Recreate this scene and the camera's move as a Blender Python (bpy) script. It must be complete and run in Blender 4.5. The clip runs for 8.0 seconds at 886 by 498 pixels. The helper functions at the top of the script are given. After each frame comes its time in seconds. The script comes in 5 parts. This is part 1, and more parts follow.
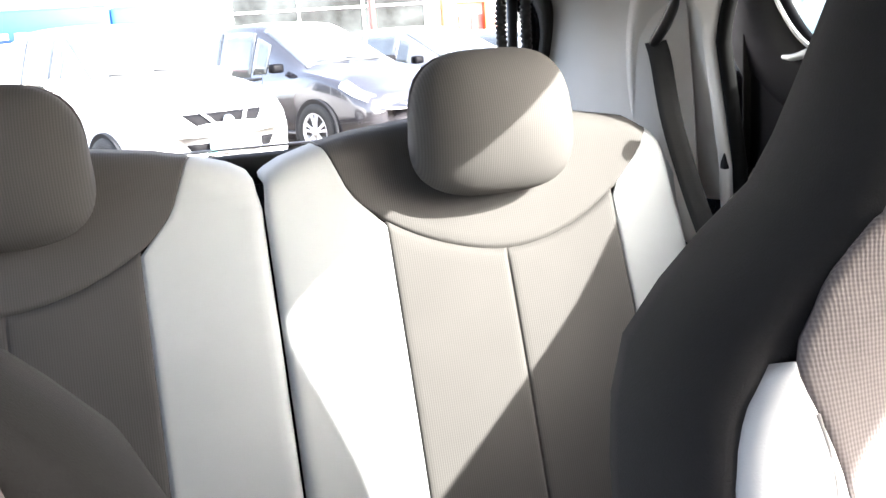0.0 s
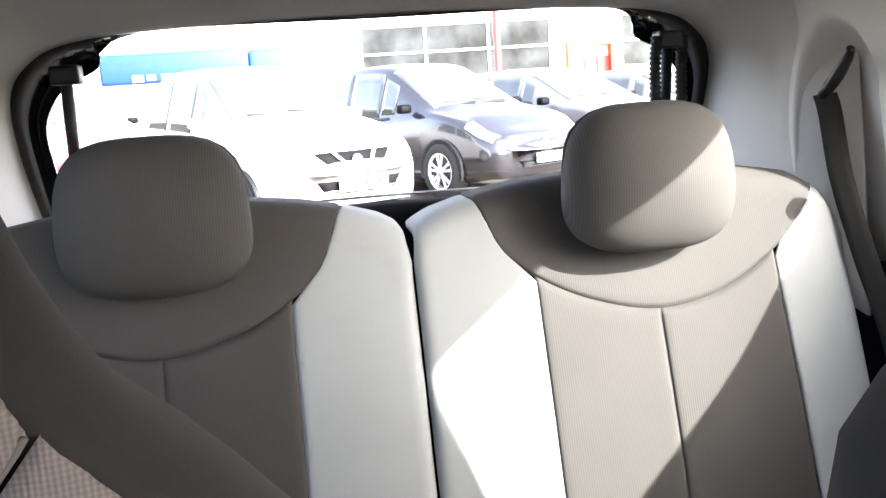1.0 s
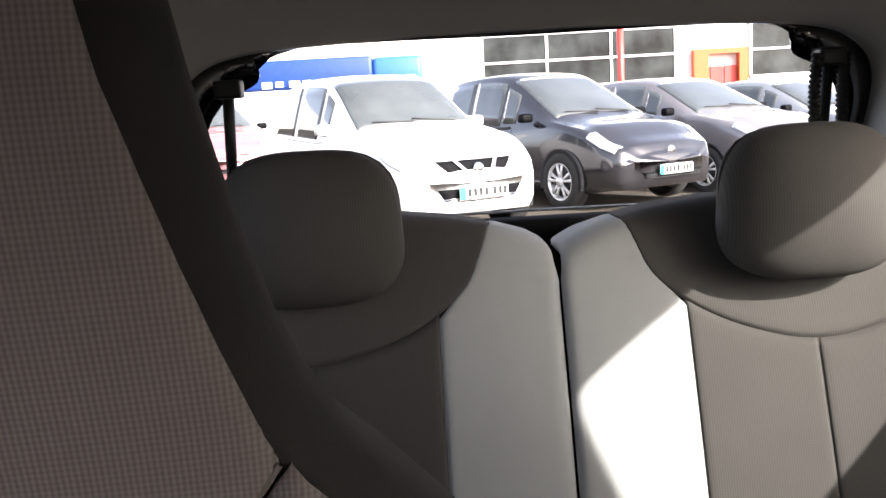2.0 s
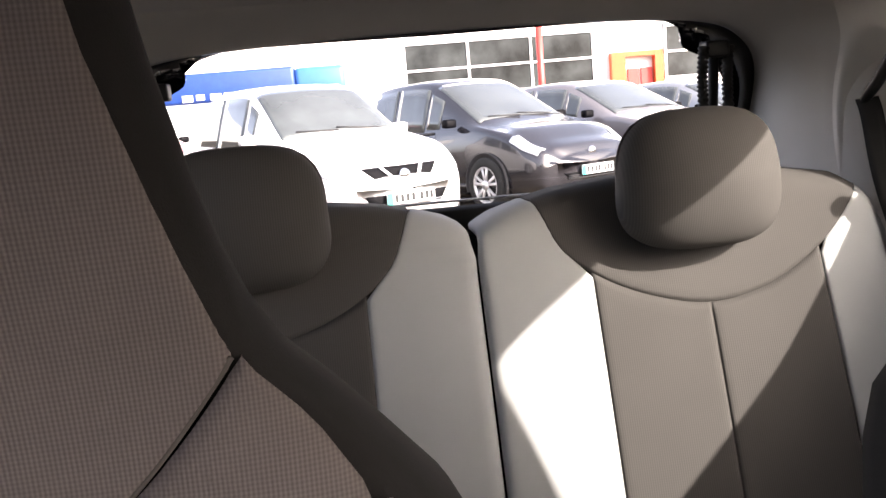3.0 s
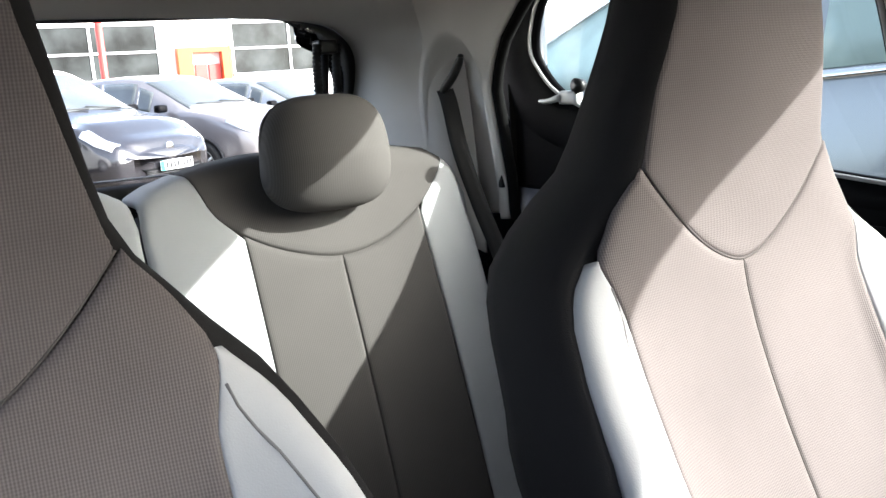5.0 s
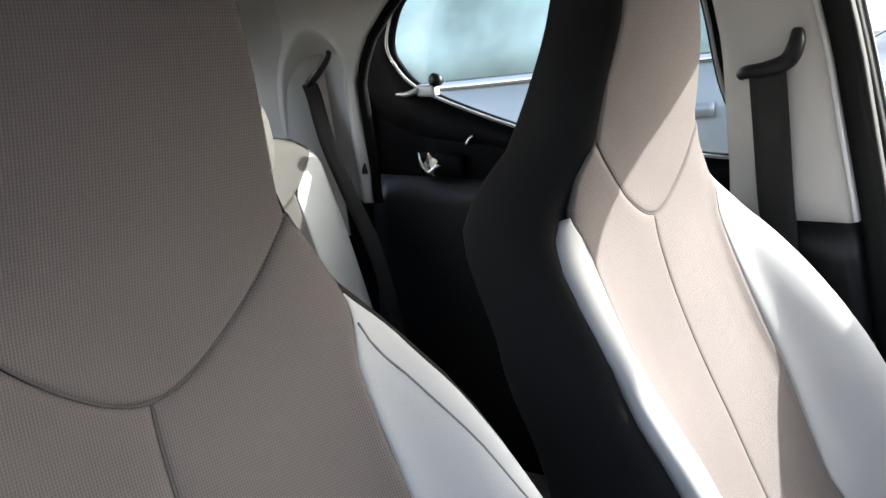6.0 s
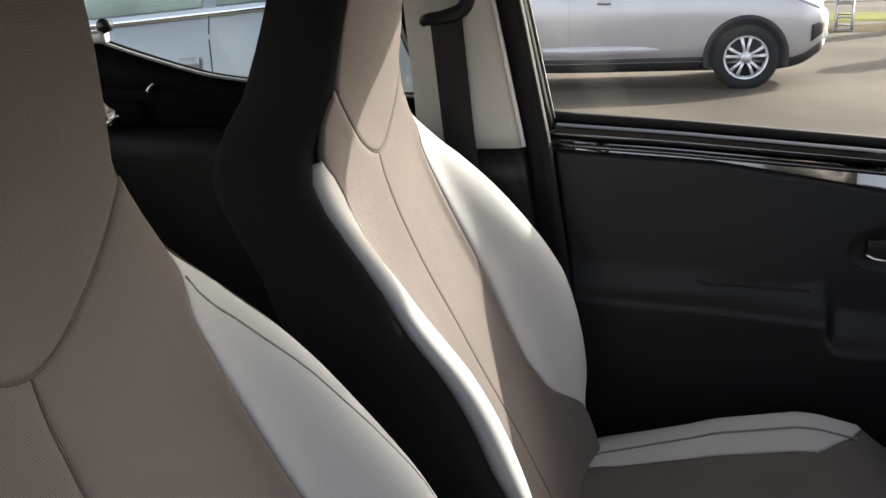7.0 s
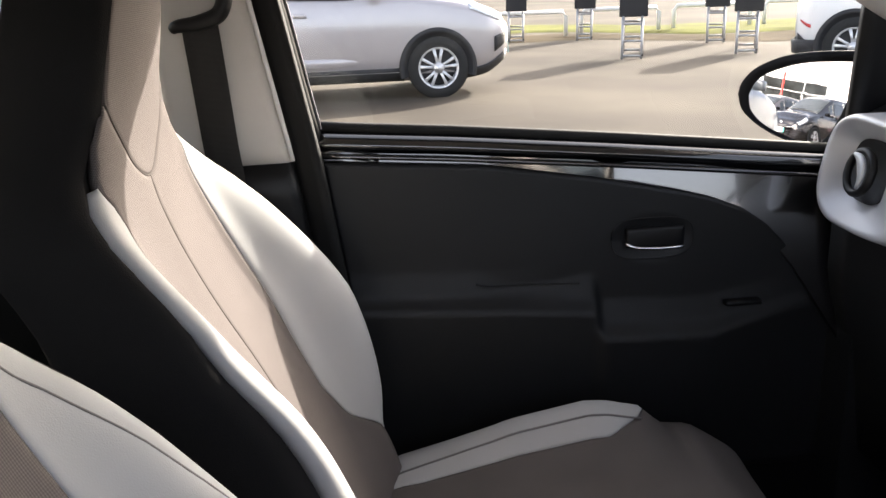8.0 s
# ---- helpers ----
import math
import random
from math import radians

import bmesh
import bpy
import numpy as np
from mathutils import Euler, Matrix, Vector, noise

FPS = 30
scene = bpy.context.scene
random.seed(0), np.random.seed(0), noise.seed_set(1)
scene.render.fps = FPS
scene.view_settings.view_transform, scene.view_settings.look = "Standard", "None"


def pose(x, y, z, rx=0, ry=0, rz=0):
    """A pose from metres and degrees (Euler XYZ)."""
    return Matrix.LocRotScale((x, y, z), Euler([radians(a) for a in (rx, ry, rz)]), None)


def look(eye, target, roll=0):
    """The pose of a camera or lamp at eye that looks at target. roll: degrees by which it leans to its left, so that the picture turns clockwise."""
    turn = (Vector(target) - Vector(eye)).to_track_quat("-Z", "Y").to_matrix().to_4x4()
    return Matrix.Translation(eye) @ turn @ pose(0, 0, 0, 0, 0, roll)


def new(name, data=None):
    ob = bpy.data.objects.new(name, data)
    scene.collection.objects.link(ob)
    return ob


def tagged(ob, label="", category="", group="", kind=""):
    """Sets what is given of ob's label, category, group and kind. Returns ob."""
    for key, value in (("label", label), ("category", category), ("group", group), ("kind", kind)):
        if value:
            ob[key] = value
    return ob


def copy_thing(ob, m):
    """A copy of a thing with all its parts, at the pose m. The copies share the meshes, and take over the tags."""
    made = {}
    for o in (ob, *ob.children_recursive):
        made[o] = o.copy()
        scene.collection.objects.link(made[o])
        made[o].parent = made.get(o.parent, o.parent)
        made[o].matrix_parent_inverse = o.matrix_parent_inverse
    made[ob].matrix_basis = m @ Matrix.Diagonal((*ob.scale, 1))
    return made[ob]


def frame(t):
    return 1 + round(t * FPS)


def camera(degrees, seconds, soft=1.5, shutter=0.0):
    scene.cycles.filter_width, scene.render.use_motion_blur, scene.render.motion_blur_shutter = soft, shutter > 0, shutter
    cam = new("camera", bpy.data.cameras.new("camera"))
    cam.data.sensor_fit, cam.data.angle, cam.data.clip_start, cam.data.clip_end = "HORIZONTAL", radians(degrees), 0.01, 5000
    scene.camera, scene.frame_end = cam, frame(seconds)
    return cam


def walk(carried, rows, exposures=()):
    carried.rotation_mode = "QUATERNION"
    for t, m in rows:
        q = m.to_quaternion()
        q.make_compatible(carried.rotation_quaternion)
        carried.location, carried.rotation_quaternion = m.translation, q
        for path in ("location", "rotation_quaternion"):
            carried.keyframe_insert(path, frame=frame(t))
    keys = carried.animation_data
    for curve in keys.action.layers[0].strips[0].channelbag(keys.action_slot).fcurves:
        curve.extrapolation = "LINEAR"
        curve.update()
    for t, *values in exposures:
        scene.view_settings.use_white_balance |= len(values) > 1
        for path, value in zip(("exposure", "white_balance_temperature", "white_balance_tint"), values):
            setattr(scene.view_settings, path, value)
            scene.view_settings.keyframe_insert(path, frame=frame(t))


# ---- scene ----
# t, x, y, z, yaw, pitch, roll
PATH = [
    (0.0, -0.083, -0.268, 1.142, -15.91, -13.00, -4.06),
    (0.5, -0.072, -0.262, 1.158, -11.66, -11.50, -4.19),
    (1.0, -0.112, -0.233, 1.158, -8.37, -9.98, -3.79),
    (1.5, -0.135, -0.216, 1.172, -2.57, -9.50, -3.22),
    (1.7, -0.142, -0.221, 1.172, -0.83, -9.19, -3.10),
    (2.8, -0.157, -0.279, 1.159, -3.97, -8.94, -4.38),
    (3.0, -0.147, -0.309, 1.154, -5.56, -8.82, -4.80),
    (3.5, -0.135, -0.358, 1.146, -10.69, -9.16, -4.84),
    (4.0, -0.144, -0.418, 1.150, -17.40, -9.61, -4.10),
    (4.5, -0.197, -0.460, 1.148, -25.10, -10.18, -3.83),
    (4.7, -0.240, -0.467, 1.149, -28.44, -10.72, -3.62),
    (5.8, -0.497, -0.426, 1.148, -45.01, -11.65, -4.08),
    (6.0, -0.561, -0.416, 1.162, -49.70, -12.32, -3.53),
    (6.2, -0.611, -0.415, 1.173, -54.15, -12.92, -3.77),
    (6.5, -0.676, -0.399, 1.197, -62.11, -14.77, -3.52),
    (7.0, -0.689, -0.327, 1.190, -74.73, -17.71, -2.82),
    (7.5, -0.660, -0.249, 1.194, -86.26, -18.32, -2.22),
    (8.0, -0.632, -0.215, 1.178, -94.36, -17.62, -2.14),
]
# t, stops, kelvin, tint
EXPOSURES = [(0.0, 4.23, 6300, 15), (0.5, 4.11, 6300, 15), (1.0, 3.96, 6300, 16), (1.5, 2.96, 6350, 16), (2.8, 2.41, 6900, 23), (3.0, 2.71, 6900, 23), (3.5, 3.89, 6700, 22), (4.0, 4.31, 6300, 17), (4.5, 3.36, 6150, 12), (4.7, 3.11, 6150, 12), (5.8, 3.21, 6170, 11), (6.2, 2.81, 6270, 12), (6.5, 2.46, 6370, 13), (7.0, 2.50, 6930, 12), (7.5, 2.76, 6950, 16), (8.0, 2.81, 7000, 16)]
cam = camera(53.00, 8.0)
walk(cam, [(t, pose(x, y, z, 90 + p, 0, a) @ pose(0, 0, 0, 0, 0, r)) for t, x, y, z, a, p, r in PATH], EXPOSURES)

# ---- world and sun ----
SUN_TO = Vector((1.0, -0.93, 0.74)).normalized()
world = bpy.data.worlds.new("sky")
scene.world = world
world.use_nodes = True
wn, wl = world.node_tree.nodes, world.node_tree.links
sky = wn.new("ShaderNodeTexSky")
sky.sky_type, sky.sun_disc = "NISHITA", False
sky.air_density, sky.dust_density, sky.ozone_density = 0.7, 3.0, 0.6
sky.sun_elevation, sky.sun_rotation = math.asin(SUN_TO.z), radians(135)
haze = wn.new("ShaderNodeHueSaturation")
haze.inputs["Saturation"].default_value = 0.6
wl.new(sky.outputs[0], haze.inputs["Color"])
wl.new(haze.outputs[0], wn["Background"].inputs[0])
wn["Background"].inputs[1].default_value = 0.15
sun_data = bpy.data.lights.new("sun", "SUN")
sun_data.energy, sun_data.angle, sun_data.color = 2.7, radians(0.6), (1.0, 0.96, 0.90)
sun = new("sun", sun_data)
sun.matrix_world = look(SUN_TO * 60, (0, 0, 0))


# ---- materials ----
def material(name, color, rough=0.6, metal=0.0, var=0.12, scale=6.0, bump=0.0, bump_scale=300.0, weave=0.0, weave_scale=650.0, weave_z=650.0, weave_mix=0.5, coat=0.0, color2=None, spec=0.5):
    """A procedural surface: base colour with large stains and fine grain, optional bump and woven ribs."""
    m = bpy.data.materials.new(name)
    m.use_nodes = True
    n, l = m.node_tree.nodes, m.node_tree.links
    b = n["Principled BSDF"]
    b.inputs["Roughness"].default_value, b.inputs["Metallic"].default_value = rough, metal
    b.inputs["Coat Weight"].default_value = coat
    b.inputs["Coat Roughness"].default_value = 0.04
    b.inputs["Specular IOR Level"].default_value = spec
    tc = n.new("ShaderNodeTexCoord")
    big, fine = n.new("ShaderNodeTexNoise"), n.new("ShaderNodeTexNoise")
    for t, s, d in ((big, scale, 4), (fine, bump_scale, 2)):
        t.inputs["Scale"].default_value, t.inputs["Detail"].default_value = s, d
        l.new(tc.outputs["Object"], t.inputs["Vector"])
    mix = n.new("ShaderNodeMix")
    mix.data_type, mix.blend_type = "RGBA", "MIX"
    c2 = color2 or tuple(c * (1 - var) for c in color)
    mix.inputs["A"].default_value, mix.inputs["B"].default_value = (*color, 1), (*c2, 1)
    ramp = n.new("ShaderNodeMapRange")
    ramp.inputs["From Min"].default_value, ramp.inputs["From Max"].default_value = 0.35, 0.65
    l.new(big.outputs["Fac"], ramp.inputs["Value"])
    l.new(ramp.outputs[0], mix.inputs["Factor"])
    out = mix.outputs["Result"]
    height = fine.outputs["Fac"]
    if weave:
        sep = n.new("ShaderNodeSeparateXYZ")
        l.new(tc.outputs["Object"], sep.inputs[0])
        sines = []
        for axis, per_metre, amp in (("X", weave_scale, 2 * (1 - weave_mix)), ("Z", weave_z, 2 * weave_mix)):
            mul = n.new("ShaderNodeMath")
            mul.operation = "MULTIPLY"
            mul.inputs[1].default_value = per_metre * 2 * math.pi
            l.new(sep.outputs[axis], mul.inputs[0])
            sine = n.new("ShaderNodeMath")
            sine.operation = "SINE"
            l.new(mul.outputs[0], sine.inputs[0])
            amount = n.new("ShaderNodeMath")
            amount.operation = "MULTIPLY"
            amount.inputs[1].default_value = amp
            l.new(sine.outputs[0], amount.inputs[0])
            sines.append(amount)
        prod = n.new("ShaderNodeMath")
        prod.operation = "ADD"
        l.new(sines[0].outputs[0], prod.inputs[0])
        l.new(sines[1].outputs[0], prod.inputs[1])
        norm = n.new("ShaderNodeMapRange")
        norm.inputs["From Min"].default_value, norm.inputs["From Max"].default_value = -2.0, 2.0
        l.new(prod.outputs[0], norm.inputs["Value"])
        dark = n.new("ShaderNodeMix")
        dark.data_type, dark.blend_type = "RGBA", "MULTIPLY"
        dark.inputs["Factor"].default_value = weave
        l.new(out, dark.inputs["A"])
        grey = n.new("ShaderNodeCombineColor")
        for i in range(3):
            l.new(norm.outputs[0], grey.inputs[i])
        l.new(grey.outputs[0], dark.inputs["B"])
        out, height = dark.outputs["Result"], norm.outputs[0]
    l.new(out, b.inputs["Base Color"])
    if bump:
        bp = n.new("ShaderNodeBump")
        bp.inputs["Strength"].default_value, bp.inputs["Distance"].default_value = bump, 0.001
        l.new(height, bp.inputs["Height"])
        l.new(bp.outputs[0], b.inputs["Normal"])
    return m


def pane(name, tint, gloss=0.04):
    """A thin pane: tinted, clear, with a gloss that grows towards grazing angles."""
    m = bpy.data.materials.new(name)
    m.use_nodes = True
    n, l = m.node_tree.nodes, m.node_tree.links
    n.remove(n["Principled BSDF"])
    tr, gl, mx, lw = n.new("ShaderNodeBsdfTransparent"), n.new("ShaderNodeBsdfGlossy"), n.new("ShaderNodeMixShader"), n.new("ShaderNodeLayerWeight")
    tr.inputs[0].default_value, gl.inputs["Roughness"].default_value = (*tint, 1), 0.02
    power, scaled = n.new("ShaderNodeMath"), n.new("ShaderNodeMath")
    power.operation, scaled.operation = "POWER", "MULTIPLY_ADD"
    power.inputs[1].default_value = 5.0
    scaled.inputs[1].default_value, scaled.inputs[2].default_value = 1 - gloss, gloss
    l.new(lw.outputs["Facing"], power.inputs[0])
    l.new(power.outputs[0], scaled.inputs[0])
    l.new(scaled.outputs[0], mx.inputs[0])
    l.new(tr.outputs[0], mx.inputs[1])
    l.new(gl.outputs[0], mx.inputs[2])
    l.new(mx.outputs[0], n["Material Output"].inputs[0])
    return m


TAUPE = material("taupe_knit", (0.160, 0.138, 0.132), 0.95, var=0.14, scale=5, bump=0.3, weave=0.40, weave_scale=540, weave_z=520, weave_mix=0.36, spec=0.2)
CUSHION = material("dark_taupe_cushion", (0.112, 0.099, 0.094), 0.95, var=0.16, scale=6, bump=0.3, bump_scale=700, spec=0.2)
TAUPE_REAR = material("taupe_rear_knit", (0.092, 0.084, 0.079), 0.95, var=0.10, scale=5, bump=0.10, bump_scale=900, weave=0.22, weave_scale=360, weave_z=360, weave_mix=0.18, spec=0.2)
PALE = material("pale_grey_cloth", (0.435, 0.435, 0.432), 0.85, var=0.06, scale=7, bump=0.15, bump_scale=900, spec=0.25)
SOOT = material("black_cloth", (0.017, 0.016, 0.016), 0.95, var=0.2, bump=0.3, bump_scale=900, spec=0.15)
SEAM = material("dark_thread", (0.09, 0.08, 0.075), 0.9, spec=0.1)
STITCH = material("grey_thread", (0.20, 0.19, 0.185), 0.9, spec=0.1)
FELT = material("headliner_felt", (0.66, 0.63, 0.60), 1.0, var=0.05, bump=0.25, bump_scale=1400, spec=0.1)
TRIM = material("warm_grey_trim", (0.63, 0.60, 0.565), 0.6, var=0.04, bump=0.12, bump_scale=1600, spec=0.3)
BLACK = material("black_plastic", (0.007, 0.007, 0.008), 0.42, var=0.2, bump=0.2, bump_scale=1200, spec=0.35)
DOORSKIN = material("grained_door_plastic", (0.0115, 0.012, 0.0135), 0.50, var=0.15, bump=0.22, bump_scale=1000, spec=0.38)
GLOSS = material("black_paint", (0.006, 0.006, 0.007), 0.12, var=0.1, coat=1.0, spec=1.0)
RUBBER = material("black_rubber", (0.012, 0.012, 0.012), 0.7, bump=0.2, spec=0.3)
SEALGREY = material("pale_seal_lip", (0.36, 0.36, 0.37), 0.5)
SEAL = material("matt_black_seal", (0.007, 0.007, 0.007), 0.95, spec=0.04)
BELT = material("black_webbing", (0.034, 0.032, 0.031), 0.8, bump=0.2, weave=0.15, weave_scale=900, weave_z=500, spec=0.2)
CARPET = material("charcoal_carpet", (0.02, 0.02, 0.02), 1.0, bump=0.5, bump_scale=500, spec=0.1)
CHROME = material("bright_chrome", (0.85, 0.85, 0.86), 0.08, 1.0, var=0.02)
SILVER = material("satin_silver_plastic", (0.52, 0.53, 0.55), 0.38, 0.35, var=0.04, bump=0.05)
MIRROR = material("mirror_glass", (0.62, 0.62, 0.64), 0.01, 1.0, var=0.0)
# Seal lip whiter than SEALGREY: the highlight along the pillar edge is painted in.
LIP = material("highlit_seal_lip", (0.78, 0.78, 0.77), 0.45)
CLEAR = pane("clear_glass", (0.86, 0.89, 0.87), 0.02)
SIDEGLASS = pane("side_window_glass", (0.76, 0.79, 0.765), 0.02)
SCREEN = pane("windscreen_glass", (0.52, 0.55, 0.53))
GREENGLASS = pane("green_tinted_glass", (0.66, 0.715, 0.68))
CARGLASS = material("parked_car_glass", (0.09, 0.10, 0.10), 0.04, var=0.5, scale=1.3, spec=0.6, coat=0.6)
STICKER = material("blue_window_sticker", (0.05, 0.25, 0.60), 0.5)
STICKERYELLOW = material("yellow_window_sticker", (0.75, 0.60, 0.05), 0.5)
STICKERPINK = material("pink_window_sticker", (0.70, 0.15, 0.35), 0.5)
# Opaque car glass: the bright view through it is painted as pale colour.
BRIGHTVIEW = material("bright_view_glass", (0.50, 0.62, 0.58), 0.30, var=0.5, scale=2.6, spec=0.3)
SATIN = material("satin_black_paint", (0.003, 0.003, 0.004), 0.5, var=0.1, spec=0.06)
WHITEPAINT = material("white_car_paint", (0.80, 0.80, 0.80), 0.25, var=0.03, coat=1.0)
GRILLE = material("dark_grille_mesh", (0.006, 0.006, 0.007), 0.8, var=0.3, bump=0.4, bump_scale=90, spec=0.1)
REDPAINT = material("faded_red_car_paint", (0.30, 0.13, 0.14), 0.25, var=0.05, coat=1.0)
LIGHTBLUE = material("light_blue_paint", (0.03, 0.12, 0.40), 0.4, var=0.1, coat=0.2)
GREYPAINT = material("slate_car_paint", (0.022, 0.021, 0.025), 0.22, 0.2, var=0.05, coat=1.0)
SILVERPAINT = material("silver_car_paint", (0.45, 0.42, 0.425), 0.3, 0.4, var=0.04, coat=1.0)
DARKSILVER = material("grey_car_paint", (0.30, 0.31, 0.33), 0.3, 0.4, var=0.04, coat=1.0)
BLACKPAINT = material("pewter_car_paint", (0.20, 0.185, 0.19), 0.28, 0.3, var=0.05, coat=1.0)
PALESILVER = material("pale_silver_paint", (0.27, 0.285, 0.295), 0.3, 0.3, var=0.04, coat=1.0)
TYRE = material("tyre_rubber", (0.015, 0.015, 0.015), 0.85, bump=0.5, bump_scale=80)
ALLOY = material("alloy_rim", (0.72, 0.72, 0.73), 0.35, 0.5, var=0.05)
LAMPGLASS = material("headlamp_lens", (0.7, 0.72, 0.74), 0.08, 0.3, coat=1.0)
REDLENS = material("red_lens", (0.55, 0.03, 0.03), 0.15, coat=1.0)
PLATEWHITE = material("plate_white", (0.78, 0.79, 0.78), 0.4)
PLATEGREEN = material("teal_band", (0.02, 0.45, 0.38), 0.4)
CLADDING = material("black_cladding", (0.02, 0.02, 0.022), 0.7, bump=0.2)
ASPHALT = material("dusty_asphalt", (0.090, 0.077, 0.062), 0.9, var=0.3, scale=0.42, bump=0.6, bump_scale=60, color2=(0.050, 0.043, 0.036), spec=0.08)
SOIL = material("brown_soil", (0.066, 0.049, 0.028), 1.0, var=0.4, scale=0.9, bump=0.8, bump_scale=40, color2=(0.042, 0.032, 0.019), spec=0.05)
GRASS = material("dry_grass", (0.115, 0.120, 0.020), 1.0, var=0.4, scale=1.5, bump=0.8, bump_scale=30, spec=0.1)
RENDERWALL = material("white_render_wall", (0.80, 0.79, 0.77), 0.8, var=0.06, scale=0.5, bump=0.2, bump_scale=40)
WINDOWDARK = material("showroom_glass", (0.048, 0.054, 0.055), 0.16, var=0.8, scale=0.9, spec=0.18)
FRAMEWHITE = material("white_frame_metal", (0.75, 0.75, 0.75), 0.5)
BLUE = material("blue_van_paint", (0.010, 0.045, 0.22), 0.45, var=0.15, coat=0.1)
REDPOLE = material("red_pole_paint", (0.60, 0.05, 0.04), 0.45)
ORANGE = material("orange_frame_paint", (0.58, 0.10, 0.02), 0.5)
WHITERAIL = material("white_rail_paint", (0.75, 0.74, 0.70), 0.5)
GALV = material("galvanised_legs", (0.45, 0.45, 0.46), 0.45, 0.6)


# ---- building blocks ----
def thing(name, at, label, category, group="", kind=""):
    ob = new(name)
    ob.empty_display_size = 0.05
    ob.location = at
    return tagged(ob, label, category, group, kind)


def part(name, bm, mat, parent=None, label="", smooth=True):
    """Links a bmesh as one mesh object under a thing or a part."""
    me = bpy.data.meshes.new(name)
    bmesh.ops.recalc_face_normals(bm, faces=bm.faces)
    bm.to_mesh(me)
    bm.free()
    for p in me.polygons:
        p.use_smooth = smooth
    me.materials.append(mat)
    ob = new(name, me)
    if parent:
        ob.parent = parent
    if label:
        ob["label"] = label
    return ob


def setting(name, bm, mat, label, category, smooth=True):
    return tagged(part(name, bm, mat, None, "", smooth), label, category, "", "structure")


def curve(pts, n):
    """n + 1 points on a smooth curve through pts, evenly in parameter."""
    pts = [Vector(p) for p in pts]
    if len(pts) == 2:
        return [pts[0].lerp(pts[1], i / n) for i in range(n + 1)]
    out = []
    for i in range(n + 1):
        f = i / n * (len(pts) - 1)
        k = min(int(f), len(pts) - 2)
        t = f - k
        p1, p2 = pts[k], pts[k + 1]
        p0 = pts[k - 1] if k else p1 * 2 - p2
        p3 = pts[k + 2] if k + 2 < len(pts) else p2 * 2 - p1
        out.append(0.5 * (2 * p1 + (p2 - p0) * t + (2 * p0 - 5 * p1 + 4 * p2 - p3) * t * t + (3 * p1 - p0 - 3 * p2 + p3) * t ** 3))
    return out


def ramp(x, xs, ys):
    return float(np.interp(x, xs, ys))


def sheet(rows, thick=0.0, bm=None, loop=False):
    """A sheet through rows of points; with a thickness it becomes a closed slab, thickened against its normals."""
    bm = bm or bmesh.new()
    rows = [[Vector(p) for p in r] for r in rows]
    nr, nc = len(rows), len(rows[0])
    last = nc if loop else nc - 1
    front = [[bm.verts.new(p) for p in r] for r in rows]
    for i in range(nr - 1):
        for j in range(last):
            k = (j + 1) % nc
            bm.faces.new((front[i][j], front[i][k], front[i + 1][k], front[i + 1][j]))
    if thick:
        back = []
        for i in range(nr):
            line = []
            for j in range(nc):
                du = rows[i][(j + 1) % nc if loop else min(j + 1, nc - 1)] - rows[i][j - 1 if loop else max(j - 1, 0)]
                dv = rows[min(i + 1, nr - 1)][j] - rows[max(i - 1, 0)][j]
                line.append(bm.verts.new(rows[i][j] - du.cross(dv).normalized() * thick))
            back.append(line)
        for i in range(nr - 1):
            for j in range(last):
                k = (j + 1) % nc
                bm.faces.new((back[i][j], back[i + 1][j], back[i + 1][k], back[i][k]))
        for j in range(last):
            k = (j + 1) % nc
            bm.faces.new((front[0][j], back[0][j], back[0][k], front[0][k]))
            bm.faces.new((front[-1][k], back[-1][k], back[-1][j], front[-1][j]))
        if not loop:
            for i in range(nr - 1):
                bm.faces.new((front[i][0], front[i + 1][0], back[i + 1][0], back[i][0]))
                bm.faces.new((front[i + 1][-1], front[i][-1], back[i][-1], back[i + 1][-1]))
    return bm


def box(bm, lo, hi, bevel=0.0, m=None):
    lo, hi = Vector(lo), Vector(hi)
    r = bmesh.ops.create_cube(bm, size=1)
    vs = r["verts"]
    for v in vs:
        v.co = Vector(((lo[i] + hi[i]) / 2 + v.co[i] * (hi[i] - lo[i]) for i in range(3)))
    if bevel:
        es = list({e for v in vs for e in v.link_edges})
        b = bmesh.ops.bevel(bm, geom=es, offset=bevel, segments=2, affect="EDGES", profile=0.6)
        vs = list({v for f in b["faces"] for v in f.verts} | {v for v in vs if v.is_valid})
    if m:
        bmesh.ops.transform(bm, matrix=m, verts=vs)
    return bm


def tube(path, r, sides=8, bm=None, cap=True):
    """A tube of radius r (or a list of radii) along points."""
    bm = bm or bmesh.new()
    path = [Vector(p) for p in path]
    rs = r if isinstance(r, list) else [r] * len(path)
    rings = []
    for i, p in enumerate(path):
        d = (path[min(i + 1, len(path) - 1)] - path[max(i - 1, 0)]).normalized()
        a = d.cross(Vector((0.13, 0.31, 0.94))).normalized()
        b = d.cross(a)
        rings.append([bm.verts.new(p + (a * math.cos(k * 2 * math.pi / sides) + b * math.sin(k * 2 * math.pi / sides)) * rs[i]) for k in range(sides)])
    for u, v in zip(rings, rings[1:]):
        for k in range(sides):
            bm.faces.new((u[k], u[(k + 1) % sides], v[(k + 1) % sides], v[k]))
    if cap:
        bm.faces.new(rings[0][::-1])
        bm.faces.new(rings[-1])
    return bm


